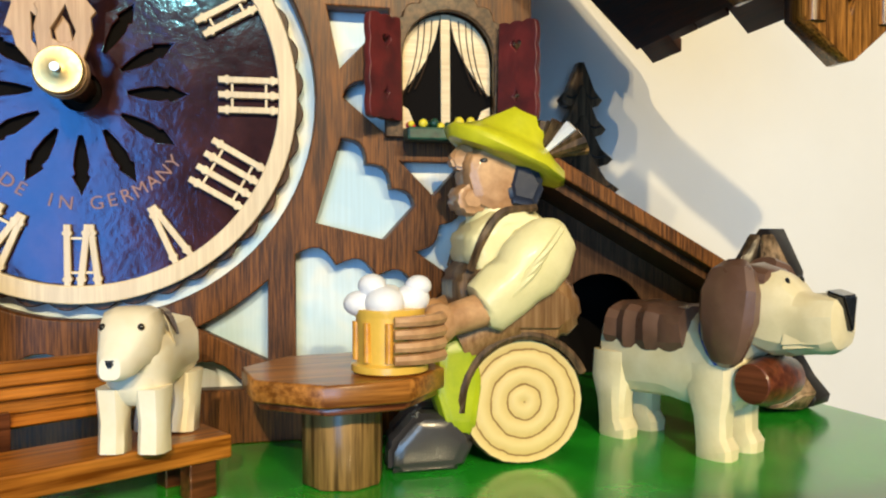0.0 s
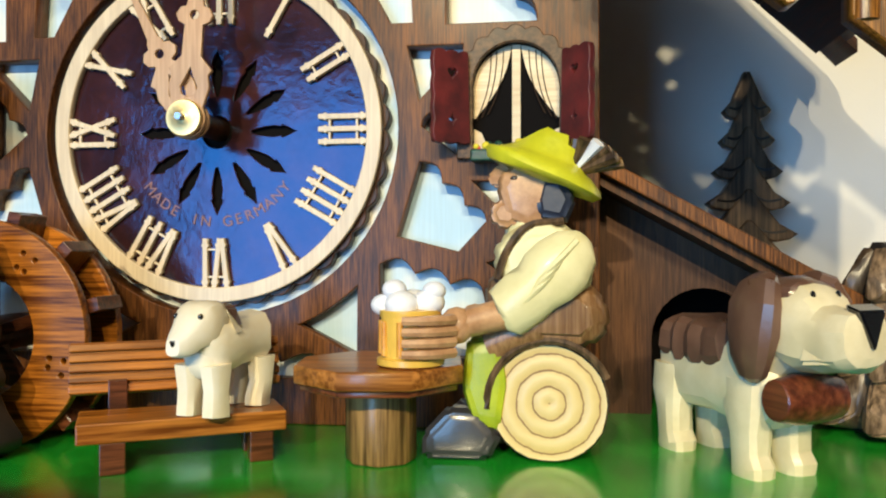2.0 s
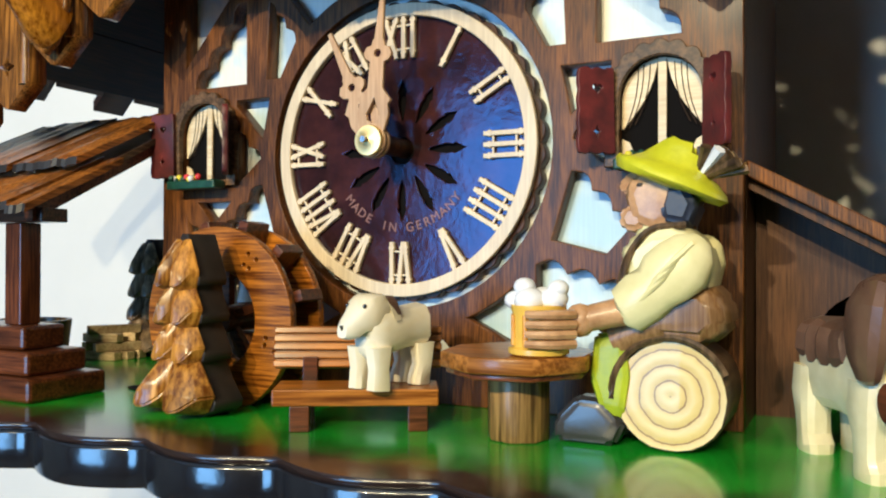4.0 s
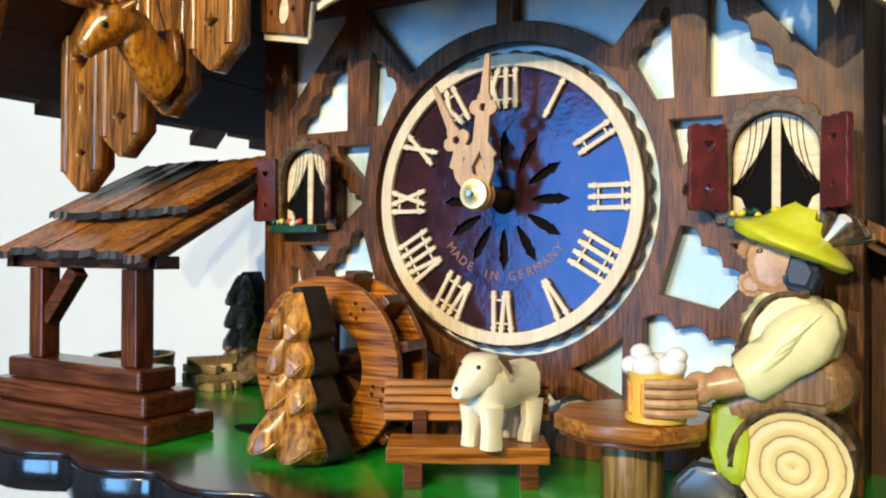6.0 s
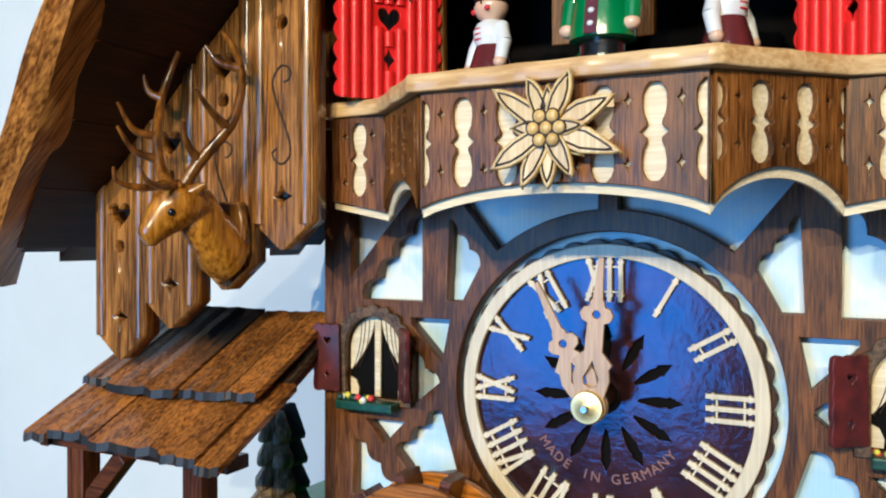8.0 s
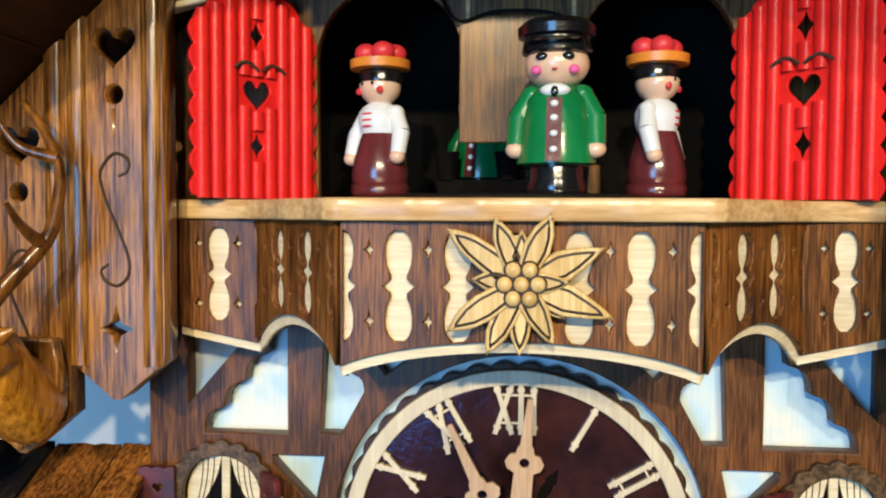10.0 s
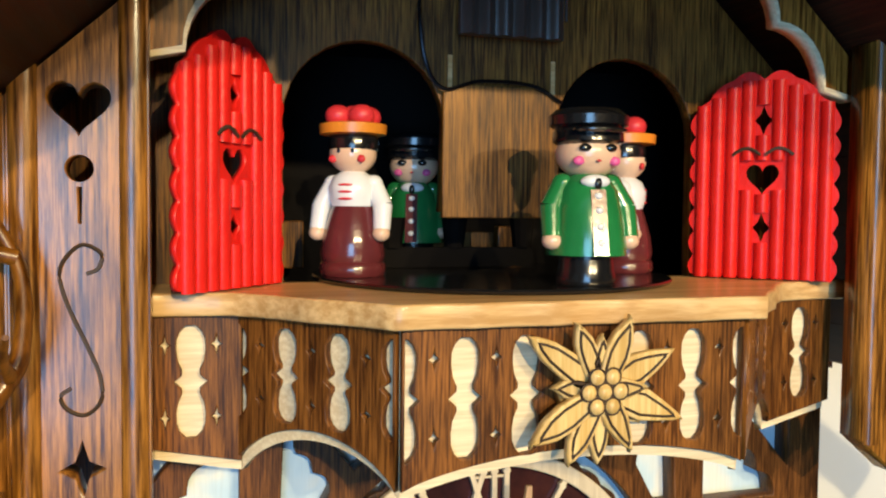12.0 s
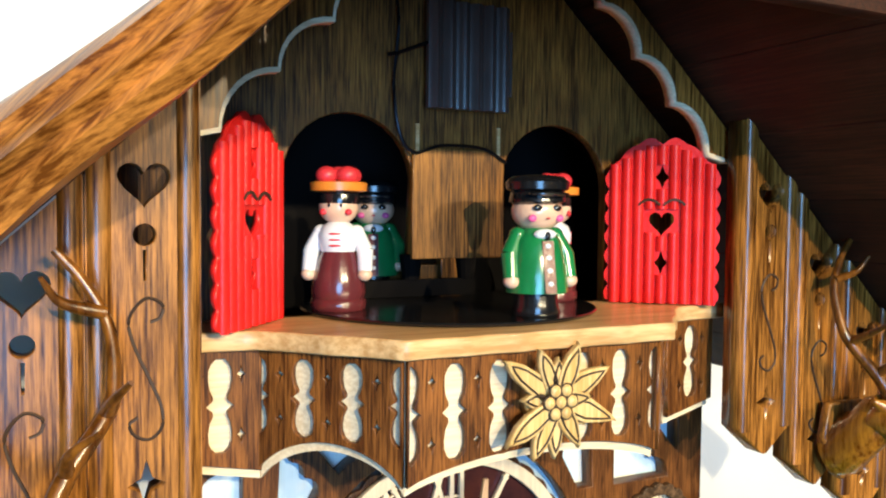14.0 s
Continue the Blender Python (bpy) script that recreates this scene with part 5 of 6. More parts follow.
    shield = [(-0.0120, 0.004), (0.0120, 0.004), (0.0155, -0.012), (0.006, -0.0300), (-0.0010, -0.0345), (-0.008, -0.0300), (-0.0155, -0.012)]
    cx = -0.1665 if s < 0 else 0.1825
    p = board([[(cx + x, 0.2055 + z) for x, z in shield]], -0.0640, -0.0592, 0.0012)
    tagged(part("stag_plaque", p, M_PLANK), "pointed brown wooden plaque behind the stag head", "plaque", "stag plaques")


stag(-1)
stag(1)


# ---- things on the lawn ----
def carved_tree(name, at, turn, scale, dark, label):
    """A flat sawn conifer, its front carved into leafy lobes, its edge charred."""
    t = thing(name, label, "carved tree", at, turn=turn)
    k = scale
    tiers = [(0.000, 0.0245, 0.026), (0.020, 0.0165, 0.043), (0.036, 0.0145, 0.060), (0.052, 0.0125, 0.0785)]
    right = [(0.0, 0.0), (0.0150, 0.0)]
    for z, w, top in tiers:
        right += [(w * 0.96, z + 0.004), (w, z + 0.0075), (w * 0.72, z + 0.0150)]
        if top < 0.078:
            right.append((w * 0.52, top - 0.003))
    outline = right + [(0.0035, 0.0785), (-0.0010, 0.0785)] + [(-x, z) for x, z in right[:1:-1]] + [(-0.0150, 0.0)]
    body = board([[(x * k, z * k) for x, z in outline]], -0.004 * k, 0.0105 * k, 0.0006)
    part("core", body, M_CHAR, t, "charred dark sides")
    mat = M_CARVE_GREY if dark else M_CARVE
    for z, w, top in tiers:
        n = 2
        for i in range(n):
            cx = (-0.5 + i) * w * 0.98
            lob = bmesh.new()
            tip = min(top + 0.004, 0.0785)
            jut = 1.45 if z == 0 else 1.0
            base = [Vector((cx - w * 0.56, -0.0035, z + 0.010)), Vector((cx - w * 0.34, -0.0035, z + 0.0022)), Vector((cx, -0.0035, z + 0.0002)), Vector((cx + w * 0.34, -0.0035, z + 0.0022)), Vector((cx + w * 0.56, -0.0035, z + 0.010)),
                    Vector((cx * 0.45 + w * 0.24, -0.0035, tip - 0.002)), Vector((cx * 0.45 - w * 0.24, -0.0035, tip - 0.002))]
            front = [Vector((cx - w * 0.44, -0.0085, z + 0.0095)), Vector((cx - w * 0.22, -0.0125, z + 0.0045)), Vector((cx, -0.0138, z + 0.0035)), Vector((cx + w * 0.22, -0.0125, z + 0.0045)), Vector((cx + w * 0.44, -0.0085, z + 0.0095)),
                     Vector((cx * 0.45 + w * 0.10, -0.0055, tip - 0.004)), Vector((cx * 0.45 - w * 0.10, -0.0055, tip - 0.004)), Vector((cx * 0.8, -0.0128, z + 0.0125))]
            hull(lob, [v * k for v in base] + [Vector((v.x, v.y * jut, v.z)) * k for v in front], 0, 0.0008 * k)
            bmesh.ops.subdivide_edges(lob, edges=[e for e in lob.edges if e.calc_length() > 0.003 * k], cuts=1, use_grid_fill=True)
            for v in lob.verts:
                v.co += Vector((0, -1, 0)) * 0.0007 * k * noise.noise(v.co * 380 + Vector((at[0] * 9, 0, 0)))
            part("lobe", lob, mat, t, "grey-brown carved lobe" if dark else "amber carved lobe", smooth=True)
    return t


carved_tree("carved_tree", (-0.0665, -0.0670, GZ), -13, 0.98, False, "carved amber wooden conifer with charred sides on the lawn")
carved_tree("carved_tree", (-0.2400, 0.0760, GZ), -4, 1.0, True, "grey-brown wooden conifer at the back of the lawn")
carved_tree("carved_tree", (0.2560, 0.0110, GZ), -62, 0.92, True, "dark wooden conifer standing beside the kennel")


def mill_wheel():
    w = thing("mill_wheel", "orange oak mill wheel with paddles and nail holes", "mill wheel", (-0.0717, -0.0330, 0.0425))
    for y in (-0.0125, 0.0085):
        holes = []
        for g in range(5):
            for dx, dr in ((-4.2, 0.0358), (4.2, 0.0352), (-3.0, 0.0300), (3.4, 0.0296)):
                a = radians(54 + 72 * g + dx)
                holes.append(circle(dr * math.cos(a), dr * math.sin(a), 0.00105, 10))
        rim = part("rim", board([circle(0, 0, 0.0425, 80), circle(0, 0, 0.0225, 56), *holes], y, y + 0.0042, 0.0004), M_WHEEL, w, "orange oak rim pierced with nail holes")
    for i in range(5):
        a = radians(18 + 72 * i)
        m = Matrix.Rotation(-a, 4, "Y")
        bm = bmesh.new()
        box(bm, 0.003, 0.0245, -0.0062, -0.0022, -0.0022, 0.0022, m)
        part("spoke", bm, M_REDWOOD, w, bevel=0.0004)
    bm = bmesh.new()
    rod(bm, (0, -0.0105, 0), (0, 0.020, 0), 0.0068, seg=20)
    part("hub", bm, M_REDWOOD, w, smooth=True)
    for i in range(12):
        a = radians(15 + 30 * i)
        m = Matrix.Rotation(-a, 4, "Y")
        bm = bmesh.new()
        box(bm, 0.0300, 0.0462, -0.0078, 0.0080, -0.0026, 0.0026, m)
        part("paddle", bm, M_REDWOOD, w, "dark red paddle", bevel=0.0004)


mill_wheel()


def park_bench():
    ang = 29.5
    b = thing("bench", "orange wooden bench with a grooved backrest", "bench", (-0.0085, -0.0845, GZ), turn=ang)
    bm = bmesh.new()
    box(bm, 0.0, 0.0640, 0.0, 0.0235, 0.0100, 0.0165)
    part("seat", bm, M_BENCH, b, "orange-brown plank seat", bevel=0.0006)
    for x in (0.0105, 0.0560):
        for y in (0.0040, 0.0195):
            bm = bmesh.new()
            box(bm, x - 0.0038, x + 0.0038, y - 0.0032, y + 0.0032, 0.0, 0.0100)
            part("leg", bm, M_REDWOOD, b, "dark square leg", bevel=0.0004)
    tilt = Matrix.Translation((0, 0.0255, 0.0215)) @ Matrix.Rotation(radians(-14), 4, "X")
    bm = bmesh.new()
    box(bm, -0.003, 0.0660, 0.0012, 0.0046, 0.0, 0.0175, tilt)
    part("backrest", bm, M_BENCH, b, "grooved orange backrest", bevel=0.0004)
    for i in range(5):
        bm = bmesh.new()
        box(bm, -0.0034, 0.0664, -0.0006, 0.0011, 0.0002 + i * 0.0035, 0.0030 + i * 0.0035, tilt)
        part("slat", bm, M_BENCH, b, bevel=0.0005)
    for x in (0.012, 0.054):
        bm = bmesh.new()
        box(bm, x - 0.003, x + 0.003, 0.0236, 0.0266, 0.0110, 0.0260)
        part("backrest_post", bm, M_REDWOOD, b, bevel=0.0003)


park_bench()


def round_table():
    t = thing("table", "octagonal honey-coloured wooden table on a stump", "table", (0.0780, -0.0480, GZ), turn=8)
    octo = [(0.0292 * math.cos(radians(22.5 + 45 * i)), 0.0292 * math.sin(radians(22.5 + 45 * i))) for i in range(8)]
    part("tabletop", board([octo], 0.0268, 0.0328, 0.0007, flat=True), M_TABLE, t, "octagonal honey-coloured top")
    under = [(x * 0.93, y * 0.93) for x, y in octo]
    part("under_board", board([under], 0.0246, 0.0267, 0.0004, flat=True), M_REDWOOD, t)
    stem = [(0.0118 * math.cos(radians(45 * i)), 0.0118 * math.sin(radians(45 * i))) for i in range(8)]
    part("stump", board([stem], 0.0, 0.0246, 0.0008, flat=True), M_STEM, t, "grey-brown eight-sided stump")


round_table()


def log_seat():
    g = thing("log", "sawn log with ringed yellow ends", "log", (0.1334, -0.0467, GZ + 0.0195))
    bm = bmesh.new()
    n = 26
    rings = []
    rng = random.Random(4)
    wob = [1 + rng.uniform(-0.018, 0.018) for _ in range(n)]
    for y, k in ((0.0006, 0.97), (0.0016, 1.0), (0.034, 1.0), (0.035, 0.97)):
        rings.append([bm.verts.new((0.0195 * k * wob[i] * math.cos(2 * math.pi * i / n), y, 0.0195 * k * wob[i] * math.sin(2 * math.pi * i / n))) for i in range(n)])
    for a, b in zip(rings, rings[1:]):
        for i in range(n):
            bm.faces.new((a[i], a[(i + 1) % n], b[(i + 1) % n], b[i]))
    bm.faces.new(rings[0])
    bm.faces.new(rings[-1])
    part("bark", bm, M_LOG, g, "dark bark", smooth=True)
    for y in (0.0, 0.0352):
        bm = bmesh.new()
        ring = [bm.verts.new((0.0187 * wob[i] * math.cos(2 * math.pi * i / n), y, 0.0187 * wob[i] * math.sin(2 * math.pi * i / n))) for i in range(n)]
        bm.faces.new(ring)
        back = [bm.verts.new((v.co.x, y + (0.0008 if y == 0 else -0.0008), v.co.z)) for v in ring]
        bm.faces.new(back)
        for i in range(n):
            bm.faces.new((ring[i], ring[(i + 1) % n], back[(i + 1) % n], back[i]))
        part("sawn_end", bm, M_RINGS, g, "yellow sawn end with growth rings")


log_seat()


def drinker():
    """A carved seated figure with a beer mug, facing the table."""
    bm = bmesh.new()
    mats = [M_FACE, M_HAT, M_SHIRT, M_STEM, M_SOCK, M_BOOT, M_HAIR, M_GOLD, M_BEER, M_FOAM, M_CARVE_DARK, M_BREECHES]
    y0 = -0.034

    def block(pts, mi, half, bevel=0.0012, y=y0, slim=0.7):
        q = []
        for x, z in pts:
            q += [(x, y - half * slim, z), (x, y + half * slim, z)]
        cx, cz = sum(p[0] for p in pts) / len(pts), sum(p[1] for p in pts) / len(pts)
        for x, z in pts:
            q += [(cx + (x - cx) * 0.72, y - half, cz + (z - cz) * 0.72), (cx + (x - cx) * 0.72, y + half, cz + (z - cz) * 0.72)]
        hull(bm, q, mi, bevel)

    def inked(other, mi):
        for f in other.faces:
            f.material_index = mi
        join(bm, other)

    # breeches over the log, and the dark bib of the braces
    block([(0.121, 0.0425), (0.147, 0.0415), (0.1535, 0.048), (0.1520, 0.057), (0.146, 0.063), (0.122, 0.060), (0.113, 0.050)], 11, 0.0165, 0.0018)
    block([(0.1125, 0.0500), (0.1300, 0.0480), (0.1320, 0.0660), (0.1190, 0.0690), (0.1120, 0.0620)], 10, 0.0125, 0.0014)
    # trunk in a cream shirt
    block([(0.1160, 0.0650), (0.122, 0.0580), (0.145, 0.0560), (0.1480, 0.0660), (0.1450, 0.0765), (0.137, 0.0830), (0.126, 0.0830), (0.1165, 0.0770), (0.1145, 0.0710)], 2, 0.0140, 0.0018)
    for s in (-1, 1):
        path = smooth_path([(0.1165, y0 + s * 0.0128, 0.0640), (0.1200, y0 + s * 0.0138, 0.0735), (0.1265, y0 + s * 0.0120, 0.0812), (0.1380, y0 + s * 0.0098, 0.0828)], 5)
        inked(tube(path, 0.0014, 6), 10)
    rod(bm, (0.127, y0, 0.0790), (0.1265, y0, 0.0850), 0.0088, 0.0078, 10, 2)
    # head: skull, long nose, moustache and slate hair
    block([(0.1185, 0.0835), (0.127, 0.0800), (0.137, 0.0840), (0.139, 0.0960), (0.130, 0.1020), (0.1185, 0.1015), (0.1155, 0.0950)], 0, 0.0092, 0.0014)
    hull(bm, [(0.1125, y0 - 0.0028, 0.0985), (0.1125, y0 + 0.0028, 0.0985), (0.1140, y0 - 0.0034, 0.0950), (0.1140, y0 + 0.0034, 0.0950), (0.1170, y0, 0.1040), (0.1215, y0 - 0.0046, 0.1010), (0.1215, y0 + 0.0046, 0.1010), (0.1205, y0 - 0.0052, 0.0940), (0.1205, y0 + 0.0052, 0.0940)], 0, 0.0008)
    block([(0.1128, 0.0860), (0.1150, 0.0810), (0.1215, 0.0800), (0.1260, 0.0850), (0.1220, 0.0915), (0.1155, 0.0905)], 0, 0.0078, 0.0012)
    block([(0.1290, 0.0835), (0.1390, 0.0815), (0.1425, 0.0900), (0.1380, 0.0985), (0.1300, 0.0980), (0.1280, 0.0900)], 6, 0.0104, 0.0012)
    for s in (-1, 1):
        ball(bm, (0.1220, y0 + s * 0.0086, 0.0972), (0.0014, 0.0010, 0.0009), 8, 5)
    # hat: a broad tilted brim cut with a knife, a creased crown and a brush
    tilt = Matrix.Translation((0.1315, y0 - 0.001, 0.1005)) @ Matrix.Rotation(radians(24), 4, "Y") @ Matrix.Diagonal((1.06, 1.0, 1.0, 1))
    hat = bmesh.new()
    lathe(hat, [(0.0060, -0.0042), (0.0185, -0.0034), (0.0205, -0.0012), (0.0196, 0.0010), (0.0150, 0.0030), (0.0118, 0.0052), (0.0100, 0.0100), (0.0066, 0.0128), (0.0030, 0.0112)], seg=11, mi=1)
    for v in hat.verts:
        if v.co.z > 0.009 and abs(v.co.y) < 0.004:
            v.co.z -= 0.0024
        v.co.y *= 0.80
        v.co += Vector((0.4, 0.4, 1.0)) * 0.0018 * noise.noise(v.co * 210)
    for f in hat.faces:
        f.smooth = False
    join(bm, hat, tilt)
    brush = bmesh.new()
    for k in range(22):
        a, r = random.Random(k), 2.399 * k
        rad = 0.0084 * math.sqrt((k + 0.5) / 22)
        rod(brush, (0.0095 + 0.2 * rad * math.cos(r), -0.003 + 0.2 * rad * math.sin(r), 0.0040), (0.0135 + rad * math.cos(r), -0.003 + rad * math.sin(r), 0.0150 - 28 * rad * rad + a.uniform(-0.0012, 0.0008)), 0.0009, 0.0021, 6, (10, 3, 10, 9)[k % 4])
    join(bm, brush, tilt)
    # legs: lime stockings and dark boots
    for s, knee in ((-1, 0.1120), (1, 0.1150)):
        yy = y0 + s * 0.0085
        rod(bm, (0.1300, yy, 0.0490), (knee + 0.001, yy, 0.0420), 0.0085, 0.0072, 8, 11)
        block([(knee - 0.0055, 0.0440), (knee + 0.0060, 0.0450), (knee + 0.0085, 0.0300), (knee + 0.0060, 0.0140), (knee - 0.0030, 0.0150), (knee - 0.0072, 0.0280)], 4, 0.0062, 0.0010, yy)
        block([(knee - 0.0205, GZ + 0.0002), (knee + 0.0020, GZ + 0.0002), (knee + 0.0060, 0.0130), (knee - 0.0020, 0.0210), (knee - 0.0120, 0.0215), (knee - 0.0205, 0.0125)], 5, 0.0066, 0.0014, yy)
    # puffed sleeves that taper to the cuff, bare forearms and fists
    for s in (-1, 1):
        ys = y0 + s * 0.0150
        ha = (0.1045, -0.0570, 0.0495) if s < 0 else (0.1080, -0.0340, 0.0490)
        cuff = (0.1195, ys - (0.0030 if s < 0 else 0.0060), 0.0530)
        sleeve = [((0.1435, ys + 0.002, 0.0770), 0.0030, 0.0040), ((0.1415, ys, 0.0742), 0.0068, 0.0082), ((0.1375, ys - 0.001, 0.0692), 0.0082, 0.0106),
                  ((0.1330, ys - 0.0015, 0.0645), 0.0082, 0.0104), ((0.1295, ys - 0.002, 0.0612), 0.0074, 0.0090), ((0.1258, ys - 0.002, 0.0580), 0.0080, 0.0098), (cuff, 0.0070, 0.0082), ((cuff[0] - 0.0012, cuff[1], cuff[2] - 0.0006), 0.0052, 0.0058)]
        loft(bm, sleeve, 2, 14, 2.2, 0.22, 11 * s)
        rod(bm, cuff, ha, 0.0052, 0.0046, 9, 0)
        ball(bm, ha, (0.0058, 0.0052, 0.0060), 10, 0)
        # knife-cut folds down the sleeve
        for k, w in enumerate((-0.0052, -0.0008, 0.0036)):
            a = Vector((0.1405 + w * 0.45, ys + s * 0.0058, 0.0735 + w * 0.75))
            c = Vector((0.1232 + w * 0.55, ys + s * 0.0052 - 0.002, 0.0556 + w * 0.80))
            m = (a + c) / 2 + Vector((0.0008, s * 0.0034, 0.0008))
            inked(tube(smooth_path([a, m, c], 6), 0.0013, 6, 0.0006), 2)
    hem = [(0.1334 + 0.0202 * math.cos(radians(a)), -0.0480, GZ + 0.0195 + 0.0206 * math.sin(radians(a))) for a in range(25, 186, 10)]
    inked(tube(hem, 0.0014, 6), 10)
    # the mug, ribbed, with fingers round it and a heap of foam
    mug = (0.0900, -0.0590, GZ + 0.0330)
    lathe(bm, [(0.0098, 0.0), (0.0108, 0.0006), (0.0108, 0.0024), (0.0092, 0.0030), (0.0094, 0.0150), (0.0099, 0.0160), (0.0099, 0.0176), (0.0070, 0.0178)], mug, 16, 7)
    for k in range(9):
        a = 2 * math.pi * (k + 0.5) / 9
        p = (mug[0] + 0.0092 * math.cos(a), mug[1] + 0.0092 * math.sin(a))
        rod(bm, (*p, mug[2] + 0.0036), (*p, mug[2] + 0.0142), 0.0012, 0.0012, 8, 8)
    for k in range(4):
        z = mug[2] + 0.0046 + k * 0.0034
        join(bm, tube(smooth_path([(mug[0] + 0.0140, mug[1] - 0.0030, z), (mug[0] + 0.0102, mug[1] - 0.0078, z), (mug[0] + 0.0050, mug[1] - 0.0108, z), (mug[0] - 0.0006, mug[1] - 0.0114, z)], 4), 0.0019, 7, 0.0014))
    for dx, dy, dz, r in ((-0.0085, 0.000, 0.0018, 0.0044), (-0.0020, -0.0040, 0.0022, 0.0056), (0.0060, -0.0010, 0.0028, 0.0052), (0.000, 0.0045, 0.0022, 0.0056), (-0.0050, -0.0010, 0.0068, 0.0040), (0.0078, -0.0015, 0.0064, 0.0038)):
        ball(bm, (mug[0] + dx, mug[1] + dy, mug[2] + 0.0172 + dz), (r, r, r * 0.8), 12, 9)
    ob = part("beer_drinker_figurine", bm, mats, smooth=True, sharp=48, soften=1)
    tagged(ob, "carved seated drinker with a lime hat and foaming beer mug", "figurine")


drinker()


def big_dog():
    """A carved dog with a keg at its collar; it looks along its own x axis."""
    bm = bmesh.new()
    mats = [M_DOG, M_DOGBR, M_BLACK, M_KEG, M_BLUE]
    loft(bm, [((x, 0, z), w, h) for x, z, w, h in ((-0.0290, 0.0300, 0.0060, 0.0080), (-0.0250, 0.0300, 0.0118, 0.0135), (-0.0150, 0.0298, 0.0135, 0.0148), (0.0000, 0.0298, 0.0130, 0.0142), (0.0130, 0.0292, 0.0136, 0.0156), (0.0220, 0.0300, 0.0138, 0.0160), (0.0275, 0.0320, 0.0105, 0.0130), (0.0300, 0.0330, 0.0060, 0.0080))], 0, 16, 2.6, 0.06)
    # saddle patch in brown knife cuts
    loft(bm, [((x, 0, z), w, h) for x, z, w, h in ((-0.0232, 0.0395, 0.0085, 0.0045), (-0.0212, 0.0390, 0.0146, 0.0082), (-0.0165, 0.0384, 0.0136, 0.0086), (-0.0125, 0.0386, 0.0152, 0.0090), (-0.0080, 0.0382, 0.0138, 0.0088), (-0.0035, 0.0385, 0.0153, 0.0092), (0.0015, 0.0382, 0.0138, 0.0086), (0.0060, 0.0386, 0.0150, 0.0086), (0.0110, 0.0388, 0.0144, 0.0080), (0.0130, 0.0395, 0.0090, 0.0045))], 1, 16, 3.2, 0.05, 3)
    for x, w in ((-0.0205, 0.0082), (0.0205, 0.0080)):
        for s in (-1, 1):
            loft(bm, [((x + dx, s * w, z), a, b) for dx, z, a, b in ((0.0012, 0.0, 0.0052, 0.0066), (0.0012, 0.0022, 0.0056, 0.0070), (0.0, 0.0060, 0.0054, 0.0058), (-0.0004, 0.0130, 0.0056, 0.0062), (-0.0006, 0.0210, 0.0062, 0.0080), (-0.0006, 0.0300, 0.0058, 0.0084))], 0, 12, 3.0, 0.10, x)
    # tail
    loft(bm, [((-0.0255, 0, 0.0350), 0.0034, 0.0034), ((-0.0305, 0, 0.0290), 0.0036, 0.0034), ((-0.0320, 0, 0.0220), 0.0032, 0.0030), ((-0.0300, 0, 0.0160), 0.0014, 0.0014)], 0, 10)
    # neck, skull and the raised square muzzle
    loft(bm, [((0.0140, 0, 0.0340), 0.0100, 0.0100), ((0.0240, 0, 0.0390), 0.0108, 0.0110), ((0.0320, 0, 0.0450), 0.0100, 0.0105)], 0, 14, 2.4, 0.05)
    loft(bm, [((x, 0, z), w, h) for x, z, w, h in ((0.0205, 0.0480, 0.0060, 0.0070), (0.0245, 0.0478, 0.0108, 0.0108), (0.0320, 0.0478, 0.0124, 0.0126), (0.0400, 0.0466, 0.0120, 0.0126), (0.0440, 0.0455, 0.0110, 0.0112), (0.0475, 0.0442, 0.0100, 0.0092), (0.0510, 0.0440, 0.0102, 0.0088), (0.0560, 0.0446, 0.0100, 0.0088), (0.0595, 0.0450, 0.0084, 0.0076), (0.0608, 0.0454, 0.0050, 0.0050))], 0, 18, 2.7, 0.12, 7, True)
    # brown cap and hanging ears
    loft(bm, [((x, 0, z), w, h) for x, z, w, h in ((0.0215, 0.0545, 0.0070, 0.0030), (0.0245, 0.0552, 0.0104, 0.0054), (0.0320, 0.0556, 0.0112, 0.0062), (0.0385, 0.0556, 0.0092, 0.0046), (0.0415, 0.0560, 0.0042, 0.0022))], 1, 16, 2.4, 0.06)
    for s in (-1, 1):
        loft(bm, [((0.0285 + dx, s * y, z), w, h) for dx, y, z, w, h in ((0.0, 0.0085, 0.0606, 0.0030, 0.0050), (0.0002, 0.0112, 0.0588, 0.0042, 0.0082), (0.0008, 0.0134, 0.0530, 0.0050, 0.0104), (0.0004, 0.0142, 0.0450, 0.0050, 0.0100), (-0.0004, 0.0140, 0.0375, 0.0044, 0.0082), (-0.0008, 0.0132, 0.0320, 0.0034, 0.0052), (-0.0008, 0.0126, 0.0302, 0.0016, 0.0026))], 1, 12, 2.3, 0.10, s * 5)
        ball(bm, (0.0440, s * 0.0048, 0.0562), (0.0009, 0.0009, 0.0015), 8, 2)
        # cheeks that hang from the muzzle
        hull(bm, [(x, s * y, z) for x, y, z in ((0.0450, 0.0080, 0.0480), (0.0590, 0.0050, 0.0470), (0.0440, 0.0112, 0.0370), (0.0560, 0.0092, 0.0385), (0.0600, 0.0040, 0.0410), (0.0450, 0.0020, 0.0350), (0.0570, 0.0020, 0.0370))], 0, 0.0012)
    hull(bm, [(0.0560, -0.0052, 0.0546), (0.0560, 0.0052, 0.0546), (0.0618, -0.0050, 0.0530), (0.0618, 0.0050, 0.0530), (0.0628, 0.0, 0.0418), (0.0585, 0.0, 0.0430)], 2, 0.0005)
